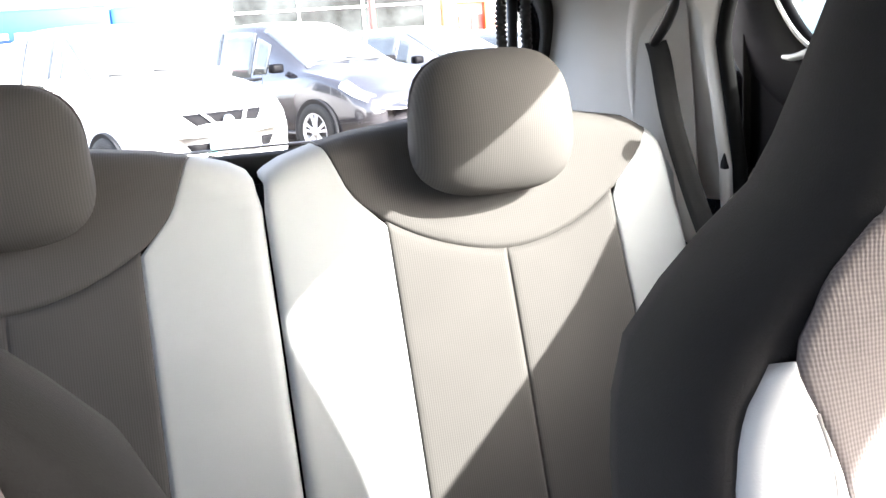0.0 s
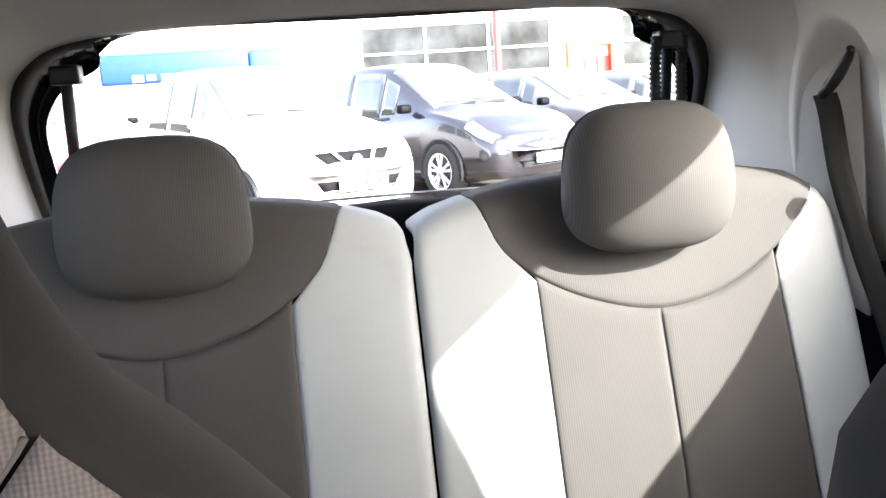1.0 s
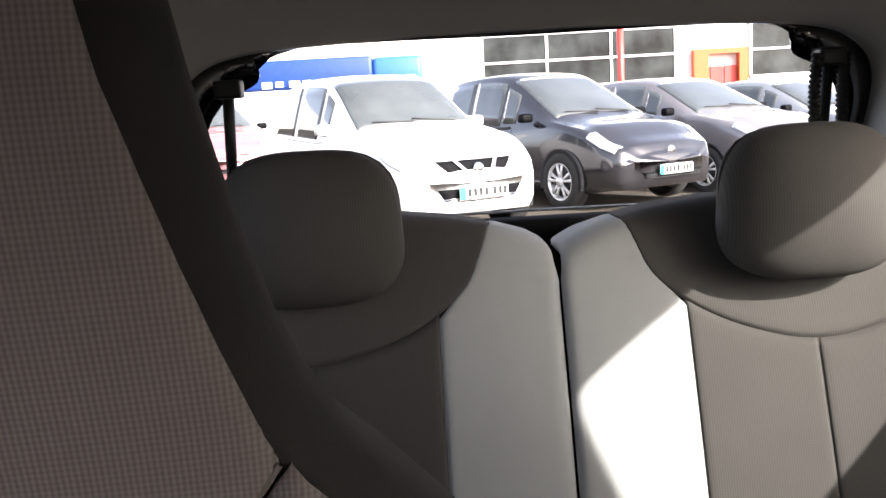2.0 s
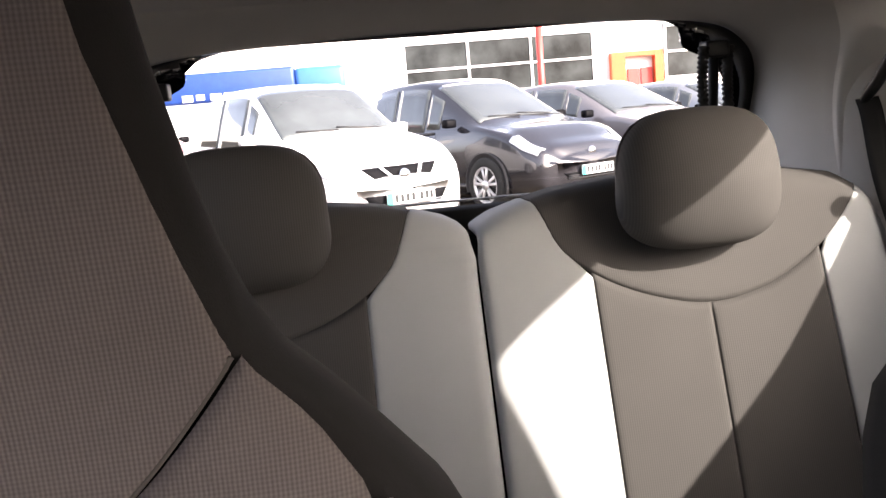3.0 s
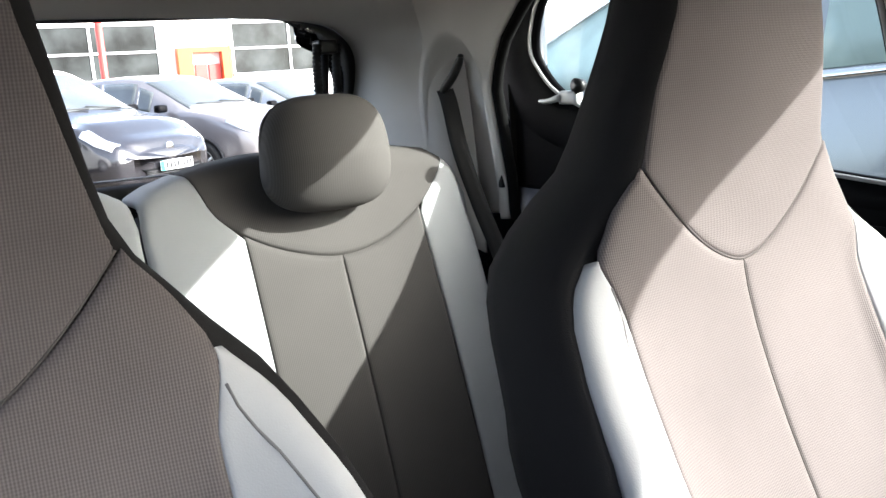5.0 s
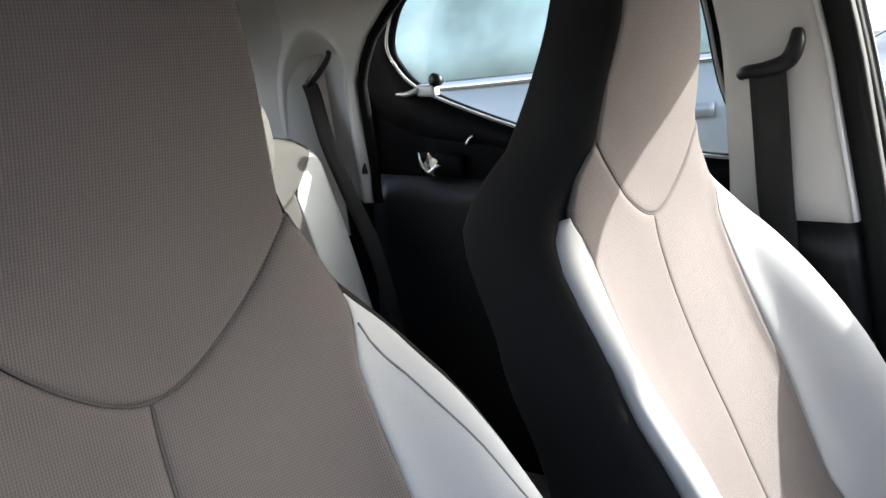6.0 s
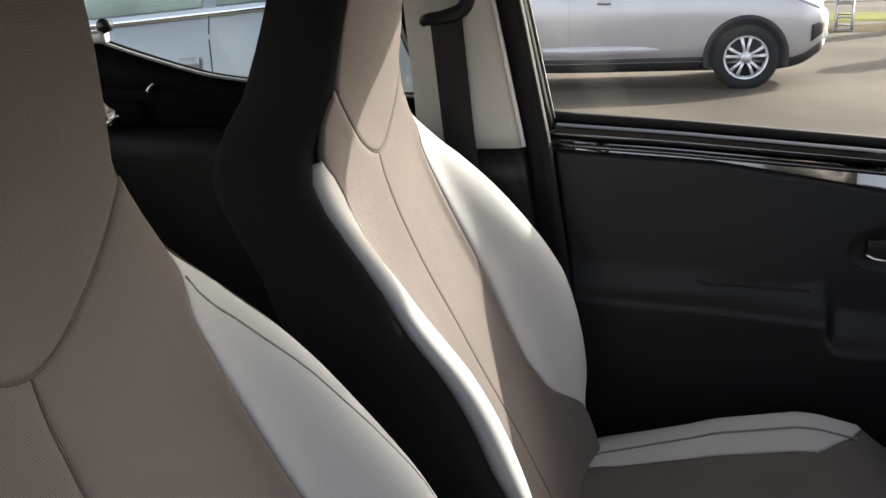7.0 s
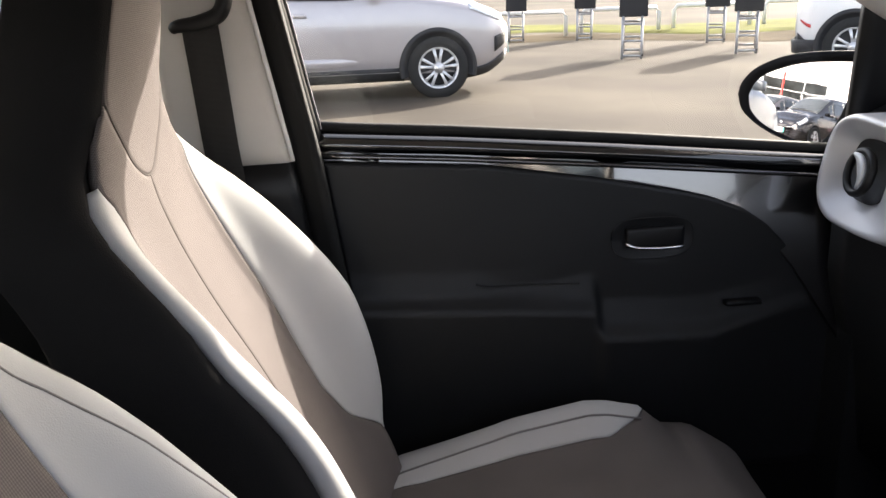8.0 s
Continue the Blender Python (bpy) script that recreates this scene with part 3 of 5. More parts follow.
# hatch: opening, black glass border, pane, lower trim
def hatch_y(z):
    return 1.155 - (z - 1.0) * 0.60


HATCH_OUT = [(-0.505, 0.985), (-0.507, 1.10), (-0.495, 1.185), (-0.455, 1.232), (-0.39, 1.256), (-0.25, 1.266), (0, 1.270), (0.25, 1.266), (0.39, 1.256), (0.455, 1.232), (0.495, 1.185), (0.507, 1.10), (0.505, 0.985)]
HATCH_IN = [(-0.462, 0.998), (-0.462, 1.08), (-0.456, 1.150), (-0.420, 1.198), (-0.37, 1.222), (-0.330, 1.262), (0, 1.265), (0.330, 1.262), (0.37, 1.222), (0.420, 1.198), (0.456, 1.150), (0.462, 1.08), (0.462, 0.998)]
hatch = thing("tailgate", (0, 1.155, 0.62), "closed glass tailgate with a black border and lower panel", "tailgate")
ho = Vector((0, 1.155, 0.62))
oc, ic = curve([(x, hatch_y(z), z) for x, z in HATCH_OUT], 72), curve([(x, hatch_y(z), z) for x, z in HATCH_IN], 72)
part("glass_border", sheet([[p - ho for p in oc], [p - ho for p in ic]], 0.008), GLOSS, hatch, "black printed glass border")
rows = []
for i in range(37):
    a, b = oc[i], oc[72 - i]
    rows.append([a.lerp(b, u / 20) + Vector((0, 0.014 + 0.03 * (1 - (2 * u / 20 - 1) ** 2), 0)) - ho for u in range(21)])
part("pane", sheet(rows), CLEAR, hatch, "clear rear window glass")
part("lower_panel", sheet([[Vector((x, hatch_y(z) + o, z)) - ho for x in np.linspace(-0.56, 0.56, 9)] for z, o in ((0.60, 0.02), (0.80, 0.0), (0.95, -0.01), (0.986, 0.0), (0.994, 0.012))], 0.03), BLACK, hatch, "black lower tailgate trim")
part("glass_edge", tube([Vector((x, hatch_y(0.997) + 0.012, 0.997 + 0.006 * (1 - (x / 0.46) ** 2))) - ho for x in np.linspace(-0.46, 0.46, 21)], 0.0025, 6), SEALGREY, hatch, "pale lower glass edge")
for sd in (-1, 1):
    st = part("gas_strut", tube([Vector((sd * 0.405, 0.985, 1.20)) - ho, Vector((sd * 0.43, 1.07, 1.01)) - ho], 0.008, 10), BLACK, hatch, "black gas strut")
    part("bracket", box(bmesh.new(), Vector((sd * 0.40 - 0.018, 0.955, 1.198)) - ho, Vector((sd * 0.40 + 0.018, 0.985, 1.222)) - ho, 0.004), BLACK, hatch, "black hinge bracket")
    for wx, wy in ((0.378, 0.955), (0.420, 0.965)) if sd > 0 else ():
        bm = bmesh.new()
        pts = curve([(sd * wx, wy, 1.215), (sd * (wx - 0.002), wy + 0.004, 1.17), (sd * (wx + 0.001), wy + 0.01, 1.12), (sd * (wx + 0.006), wy + 0.012, 1.02)], 60)
        tube([p - ho for p in pts], [0.0085 if i % 3 else 0.0062 for i in range(61)], 10, bm)
        part("ribbed_conduit", bm, RUBBER, hatch, "black ribbed wire conduit")

# trim round the hatch opening: from the opening to the headliner and the rear pillars
rows = []
wide = curve([(-0.547, 0.93, 0.90), (-0.548, 0.925, 1.10), (-0.535, 0.905, 1.20), (-0.50, 0.90, 1.262), (-0.40, 0.915, 1.288), (-0.25, 0.93, 1.300), (0, 0.935, 1.306), (0.25, 0.93, 1.300), (0.40, 0.915, 1.288), (0.50, 0.90, 1.262), (0.535, 0.905, 1.20), (0.548, 0.925, 1.10), (0.545, 0.93, 0.90)], 72)
edge = curve([(x * 1.004, hatch_y(z) - 0.006, z + 0.004) for x, z in HATCH_OUT], 72)
for f, bulge in ((0, 0.0), (0.15, 0.003), (0.4, 0.005), (0.7, 0.003), (0.9, 0.0), (1, 0.0), (1.25, 0.0), (1.6, -0.03)):
    row = []
    for a, b in zip(edge, wide):
        p = a.lerp(b, f)
        c = Vector((0, p.y, 1.05))
        row.append(p + (c - p).normalized() * bulge)
    rows.append(row)
setting("trim", sheet(rows[::-1], 0.008), TRIM, "warm grey plastic trim round the tailgate opening", "trim")
setting("trim", tube([p + Vector((0, -0.006, 0)) for p in edge], 0.004, 6), RUBBER, "black rubber seal round the tailgate opening", "seal")
for cx in (-0.14, 0.19):
    setting("trim", box(bmesh.new(), (cx - 0.018, 0.955, 1.284), (cx + 0.018, 0.966, 1.290), 0.002), TRIM, "small clip in the rear headliner edge", "clip")


def rear_pillar(sd):
    """Pale trim between tailgate and rear door, with the ear-shaped hollow for the belt slot."""
    rows, edge_line = [], []
    for i in range(61):
        z = 0.90 + i / 60 * 0.40
        row = []
        y_end = ramp(z, [0.8, 0.92, 1.05, 1.125, 1.16, 1.20, 1.25, 1.30], [0.738, 0.741, 0.728, 0.716, 0.698, 0.672, 0.620, 0.55])
        x_end = ramp(z, [0.90, 0.96, 1.05, 1.125, 1.19, 1.25, 1.30], [0.608, 0.602, 0.582, 0.562, 0.553, 0.552, 0.548])
        edge_line.append((sd * (x_end + 0.011), y_end - 0.006, z))
        x_tail = 0.545 - 0.05 * max(0.0, (z - 1.18) / 0.12) ** 2
        for k in range(57):
            u = k / 56
            y = 0.93 + (y_end - 0.93) * u
            x = x_tail + (x_end - x_tail) * u - 0.016 * math.sin(u * math.pi) ** 1.5
            # the hollow: round above, open towards the seat, its back wall steep and its front wall shallow
            top = (z - 1.075) / 0.138 if z > 1.075 else (z - 1.075) / 0.55
            d = math.hypot((y - 0.79) / (0.096 if y > 0.79 else 0.072), top)
            e = max(0.0, min(1.0, (1.08 - d) / 0.36))
            x += 0.066 * e * e * (3 - 2 * e) * ramp(u, [0.66, 0.92], [1.0, 0.0])
            # rolled front edge
            x += 0.005 * max(0.0, (u - 0.975) / 0.025) ** 2
            row.append((sd * x, y, z))
        rows.append(row if sd > 0 else row[::-1])
    setting("trim", sheet(rows, 0.004), TRIM, "warm grey rear pillar trim with a belt hollow", "pillar trim")
    setting("trim", box(bmesh.new(), (sd * 0.601 - 0.005, 0.740, 0.955), (sd * 0.601 + 0.005, 0.751, 0.978), 0.002), BLACK, "small black tab in the rear pillar trim", "clip")
    setting("trim", tube(edge_line[::3], 0.0095, 8), SEAL, "black rubber rear door seal along the pillar trim", "seal")
    # belt guide and webbing
    belt = thing("seat_belt", (sd * 0.55, 0.76, 0.62), "black rear seat belt hanging from its pillar slot", "seat belt", "seat belts")
    o = Vector((sd * 0.55, 0.76, 0.62))
    hook = curve([(0.522, 0.733, 1.178), (0.524, 0.743, 1.167), (0.527, 0.768, 1.146), (0.529, 0.796, 1.127), (0.533, 0.812, 1.118)], 24)
    part("guide", tube([Vector((sd * p.x, p.y, p.z)) - o for p in hook], [0.003 + 0.0050 * math.sin(min(1.0, 0.15 + i / 24) * math.pi * 0.75) for i in range(25)], 10), BLACK, belt, "black belt guide")
    path = curve([(0.531, 0.799, 1.125), (0.535, 0.793, 1.10), (0.540, 0.775, 1.02), (0.550, 0.742, 0.93), (0.572, 0.70, 0.80), (0.60, 0.68, 0.60)], 30)
    part("webbing", strip([Vector((sd * p.x, p.y, p.z)) - o for p in path], 0.028, 0.002, Vector((sd * 0.80, -0.58, 0.10))), BELT, belt)


for sd in (-1, 1):
    rear_pillar(sd)


# ---- doors and centre pillars ----
def door_frame_y(z):
    """Rear edge of the front door opening at height z."""
    return ramp(z, [0.3, 0.70, 0.93, 1.14, 1.33], [-0.20, -0.165, -0.135, -0.098, -0.06])


SILL_Y = [-1.30, -0.927, -0.594, -0.335, -0.135]
SILL_Z = [0.842, 0.878, 0.912, 0.936, 0.951]


def centre_pillar(sd):
    name = "wall_pillar"
    for lo, hi, mat, lab, xo in ((0.30, 0.919, BLACK, "black lower centre pillar trim", 0.004), (0.919, 1.34, TRIM, "warm grey upper centre pillar trim", 0.0)):
        rows = []
        for i in range(13):
            z = lo + (hi - lo) * i / 12
            f0 = door_frame_y(z) + 0.036
            f1 = ramp(z, [0.3, 0.92, 0.965, 1.15, 1.34], [0.12, 0.072, 0.068, 0.076, 0.10])
            x = ramp(z, [0.3, 0.92, 1.15, 1.34], [0.655, 0.628, 0.612, 0.565]) - xo
            row = [(sd * (x + 0.045), f0 - 0.004, z), (sd * (x + 0.012), f0, z), (sd * (x + 0.002), f0 + 0.006, z)]
            row += [(sd * (x - 0.004 * math.sin(t * math.pi)), f0 + 0.01 + (f1 - f0 - 0.02) * t, z) for t in np.linspace(0.05, 0.95, 6)]
            row += [(sd * (x + 0.002), f1 - 0.005, z), (sd * (x + 0.015), f1, z), (sd * (x + 0.05), f1 + 0.004, z)]
            rows.append(row[::-1] if sd > 0 else row)
        setting(name, sheet(rows, 0.006), mat, lab, "pillar trim")
    zs = np.linspace(0.33, 0.945, 13)
    setting("wall_jamb", strip([(sd * 0.712, door_frame_y(z) - 0.005, z) for z in zs], 0.16, 0.012 * sd, Vector((0, 1, 0))), GLOSS, "black painted door jamb", "door jamb")
    # black body frame and pale-lipped seal in front of the pillar trim
    zs = np.linspace(0.33, 1.34, 25)
    sx = [ramp(z, [0.3, 0.92, 1.15, 1.34], [0.668, 0.645, 0.628, 0.582]) for z in zs]
    setting("trim", strip([(sd * (x + 0.012), door_frame_y(z) + 0.014, z) for x, z in zip(sx, zs)], 0.042, 0.012 * sd, Vector((0.35 * sd, 1, 0.1))), RUBBER, "black door seal on the centre pillar", "seal")
    setting("trim", tube([(sd * (ramp(z, [0.3, 0.92, 1.15, 1.34], [0.655, 0.628, 0.612, 0.565]) + 0.004), door_frame_y(z) + 0.035, z) for z in np.linspace(0.921, 1.34, 14)], 0.0036, 6), LIP, "pale lip along the centre pillar with its highlight painted in", "seal lip")


for sd in (-1, 1):
    centre_pillar(sd)

belt = thing("seat_belt", (0.60, 0.0, 0.45), "black front seat belt hanging from a pillar guide", "seat belt", "seat belts")
bo = Vector((0.60, 0.0, 0.45))
part("guide", tube([p - bo for p in curve([(0.592, -0.035, 1.166), (0.585, -0.036, 1.150), (0.583, -0.026, 1.129), (0.584, 0.002, 1.119), (0.586, 0.028, 1.116), (0.590, 0.036, 1.112)], 30)], [0.007 + 0.004 * math.sin((i / 30) ** 0.7 * math.pi) for i in range(31)], 12), BLACK, belt, "black moulded belt guide")
part("webbing", strip([p - bo for p in curve([(0.584, 0.000, 1.118), (0.592, -0.003, 1.05), (0.604, -0.007, 0.95), (0.615, -0.012, 0.85), (0.630, -0.02, 0.45)], 24)], 0.048, 0.002, Vector((0.02, 1.0, 0.02))), BELT, belt)

# front passenger door
door = thing("car_door", (0.72, -0.55, 0.30), "closed black front passenger door with window and wing mirror", "car door")
do = Vector((0.72, -0.55, 0.30))
TRIM_Y = [-1.10, -0.99, -0.93, -0.905, -0.881, -0.855, -0.825, -0.789, -0.74, -0.687, -0.551, -0.377, -0.123]
TRIM_Z = [0.40, 0.53, 0.62, 0.664, 0.704, 0.739, 0.770, 0.795, 0.815, 0.829, 0.858, 0.887, 0.906]


def door_x(y, z):
    """Inner face of the door trim."""
    x = 0.682
    # pull shelf and armrest swelling
    shelf = ramp(y, [-1.0, -0.87, -0.74, -0.57, -0.55, -0.37, -0.15], [0.0, 0.012, 0.030, 0.036, 0.026, 0.028, 0.022])
    zt = ramp(y, [-1.0, -0.87, -0.74, -0.565, -0.555, -0.37, -0.15], [0.66, 0.632, 0.604, 0.610, 0.652, 0.668, 0.676])
    x -= shelf * ramp(z, [zt - 0.30, zt - 0.06, zt - 0.008, zt + 0.010, zt + 0.05], [0.35, 0.9, 1.0, 0.35, 0.0])
    # hollow of the handle
    d = math.hypot((y + 0.648) / 0.066, (z - 0.757) / 0.035)
    x += 0.008 * max(0.0, min(1.0, (1.0 - d ** 2.5) / 0.8))
    # pocket
    d = max(abs((y + 0.45) / 0.085), abs((z - 0.690) / 0.018))
    x += 0.003 * max(0.0, min(1.0, (1.0 - d) / 0.5))
    return x


rows = []
for i in range(71):
    row = []
    for k in range(141):
        y = -1.08 + k / 140 * (1.08 - 0.128)
        zt = ramp(y, TRIM_Y, TRIM_Z)
        z = 0.33 + (zt - 0.33) * i / 70
        y2 = -1.08 + (y + 1.08) * (door_frame_y(z) - 0.002 + 1.08) / (1.08 - 0.128)
        row.append(Vector((door_x(y2, z), y2, z)) - do)
    rows.append(row[::-1])
part("trim_panel", sheet(rows, 0.012), DOORSKIN, door, "black grained plastic door panel")
def frame_x(y, z):
    """The painted metal behind the trim's upper edge leans back and curls inwards towards the hinge."""
    return ramp(y, [-1.0, -0.93, -0.60, -0.35, -0.13], [0.688, 0.693, 0.741, 0.715, 0.706]) + 0.18 * (z - ramp(y, [-0.60, -0.13], [0.84, 0.89]))


rows = []
for k in range(61):
    y = -1.28 + k / 60 * (1.28 - 0.130)
    zs, zt = ramp(y, SILL_Y, SILL_Z), ramp(y, TRIM_Y, TRIM_Z) if y > -1.09 else 0.40
    rows.append([Vector((x, y, z)) - do for x, z in ((0.715, zs + 0.002), (0.694, zs), (0.684, zs - 0.004), (0.674, zs - 0.014), (0.673, zs - 0.019), (0.683, zs - 0.025), (0.690, zs - 0.030), *((frame_x(y, zs - 0.035 + (zt - zs + 0.023) * t), zs - 0.035 + (zt - zs + 0.023) * t) for t in (0.0, 0.03, 0.12, 0.5, 0.88, 0.97, 1.0)))])
part("painted_frame", sheet(rows[::-1], 0.01), GLOSS, door, "glossy black painted metal")
part("window_seal", tube([Vector((0.700, y, ramp(y, SILL_Y, SILL_Z) + 0.006)) - do for y in np.linspace(-1.28, -0.135, 30)], 0.008, 8), RUBBER, door, "black window seal")
part("crease", tube([Vector((0.676, y, ramp(y, SILL_Y, SILL_Z) - 0.034)) - do for y in np.linspace(-1.05, -0.135, 30)], 0.004, 8), GLOSS, door, "glossy black crease")
part("frame_lip", tube([Vector((ramp(z, [0.95, 1.33], [0.690, 0.620]), door_frame_y(z) - 0.0105, z)) - do for z in np.linspace(0.955, 1.335, 12)], 0.0016, 6), SEALGREY, door, "thin grey glass channel edge")
part("window_frame", strip([Vector((ramp(z, [0.95, 1.33], [0.695, 0.625]), door_frame_y(z) + 0.003, z)) - do for z in np.linspace(0.945, 1.335, 12)], 0.026, 0.02, Vector((0.25, 1, 0.1))), RUBBER, door, "black rear window frame")
top_y = np.linspace(-1.0, -0.06, 20)
def rail_z(y):
    return ramp(y, [-1.25, -1.0, -0.75, -0.45, -0.1, 0.12, 0.32, 0.46, 0.62, 0.75], [1.02, 1.16, 1.268, 1.326, 1.334, 1.334, 1.327, 1.316, 1.288, 1.235])
part("window_frame", strip([Vector((0.635 + 0.1 * max(0, 1.3 - rail_z(y)), y, rail_z(y) + 0.022)) - do for y in top_y], 0.044, 0.03, Vector((-0.25, 0, 1))), RUBBER, door, "black upper window frame")
rows = []
for k in range(21):
    y = -1.27 + k / 20 * 1.17
    z0, z1 = ramp(y, SILL_Y, SILL_Z) - 0.01, max(rail_z(y) + 0.01, ramp(y, SILL_Y, SILL_Z) + 0.02)
    rows.append([Vector((0.705 - 0.068 * t * (z1 - z0) / 0.38, y + 0.04 * t * k / 20, z0 + (z1 - z0) * t)) - do for t in np.linspace(0, 1, 6)])
part("pane", sheet(rows), SIDEGLASS, door, "clear window glass")
part("outer_skin", sheet([[Vector((x, y, z if z < 0.7 else z + (ramp(y, SILL_Y, SILL_Z) - 0.922))) - do for y in np.linspace(-1.28, -0.15, 12)] for x, z in ((0.755, 0.28), (0.79, 0.45), (0.80, 0.65), (0.785, 0.78), (0.735, 0.90), (0.722, 0.915))][::-1], 0.01), GLOSS, door, "dark painted outer skin")
# inner handle
hd = part("door_handle", box(bmesh.new(), Vector((0.678, -0.70, 0.742)) - do, Vector((0.690, -0.605, 0.775)) - do, 0.005), BLACK, door, "black pull handle in a hollow")
part("chrome_strip", tube([p - do for p in curve([(0.675, -0.603, 0.752), (0.672, -0.62, 0.745), (0.672, -0.66, 0.742), (0.675, -0.698, 0.742)], 12)], 0.0028, 8), CHROME, hd, "bright chrome edge")
ring = [Vector((0.680, -0.648 + 0.066 * math.copysign(abs(math.cos(a)) ** 0.6, math.cos(a)), 0.757 + 0.034 * math.copysign(abs(math.sin(a)) ** 0.7, math.sin(a)))) - do for a in np.linspace(0, 2 * math.pi, 49)]
part("handle_bezel", tube(ring, 0.0009, 6), BLACK, door, "black handle bezel")
part("pocket_lip", tube([p - do for p in curve([(0.676, -0.365, 0.700), (0.676, -0.385, 0.694), (0.676, -0.45, 0.693), (0.676, -0.53, 0.690)], 14)], 0.0016, 6), DOORSKIN, door, "grained pocket lip")
part("switch", box(bmesh.new(), Vector((0.655, -0.825, 0.642)) - do, Vector((0.672, -0.765, 0.650)) - do, 0.003), BLACK, door, "small black switch plate")
# wing mirror: a teardrop housing with convex glass, and the black sail panel behind it
MN = Vector((-0.47, 0.876, 0.109)).normalized()
MX = Vector((-0.881, -0.473, 0.0)).normalized()
MZ = MX.cross(MN)
MZ = MZ if MZ.z > 0 else -MZ
mo = Vector((0.946, -0.997, 0.924))
SHELL = [(-0.134, -0.005), (-0.128, 0.025), (-0.100, 0.060), (-0.045, 0.090), (0.015, 0.104), (0.085, 0.111), (0.128, 0.108), (0.150, 0.075), (0.155, 0.0), (0.150, -0.075), (0.125, -0.104), (0.075, -0.107), (0.025, -0.103), (-0.035, -0.090), (-0.085, -0.068), (-0.120, -0.040)]
GLASS = [(-0.114, -0.005), (-0.101, 0.027), (-0.070, 0.052), (-0.005, 0.077), (0.065, 0.088), (0.105, 0.090), (0.112, 0.078), (0.107, 0.040), (0.090, -0.030), (0.067, -0.083), (0.040, -0.097), (-0.005, -0.090), (-0.065, -0.070), (-0.103, -0.040)]


def mirror_row(outline, s, back, sag=0.0):
    ring = curve([(a * 1.0, b, 0) for a, b in outline + outline[:1]], 64)[:64]
    out = []
    for p in ring:
        a, b = p.x * s, p.y * 0.82 * s
        out.append(mo + MX * a + MZ * b - MN * (back + sag * (a * a + b * b)) - do)
    return out


wm = part("wing_mirror", sheet([mirror_row(GLASS, 0.97, 0.006), mirror_row(GLASS, 1.03, 0.0)] + [mirror_row(SHELL, s, k) for s, k in ((0.97, -0.002), (1.0, 0.004), (1.01, 0.03), (0.97, 0.06), (0.88, 0.09), (0.70, 0.115), (0.40, 0.13), (0.05, 0.135))], 0.0, None, True), SATIN, door, "satin black wing mirror housing")
part("mirror_glass", sheet([mirror_row(GLASS, s, 0.003, 0.25) for s in (1.0, 0.85, 0.7, 0.55, 0.4, 0.25, 0.12, 0.02)], 0.0, None, True), MIRROR, wm, "silvered mirror glass")
part("mirror_foot", box(bmesh.new(), Vector((0.70, -1.13, 0.885)) - do, Vector((0.88, -1.06, 0.96)) - do, 0.012), GLOSS, door, "black mirror foot")
rows = []
for y in np.linspace(-1.26, -0.955, 12):
    z0, z1 = ramp(y, SILL_Y, SILL_Z) - 0.004, ramp(y, [-1.26, -0.955], [0.93, 1.135])
    rows.append([Vector((0.690 - 0.05 * f * max(0.0, z1 - z0) / 0.2, y + 0.024 * f, z0 + f * max(0.004, z1 - z0))) - do for f in np.linspace(0, 1, 6)])
part("sail_panel", sheet(rows, 0.014), BLACK, door, "black triangular panel behind the mirror")


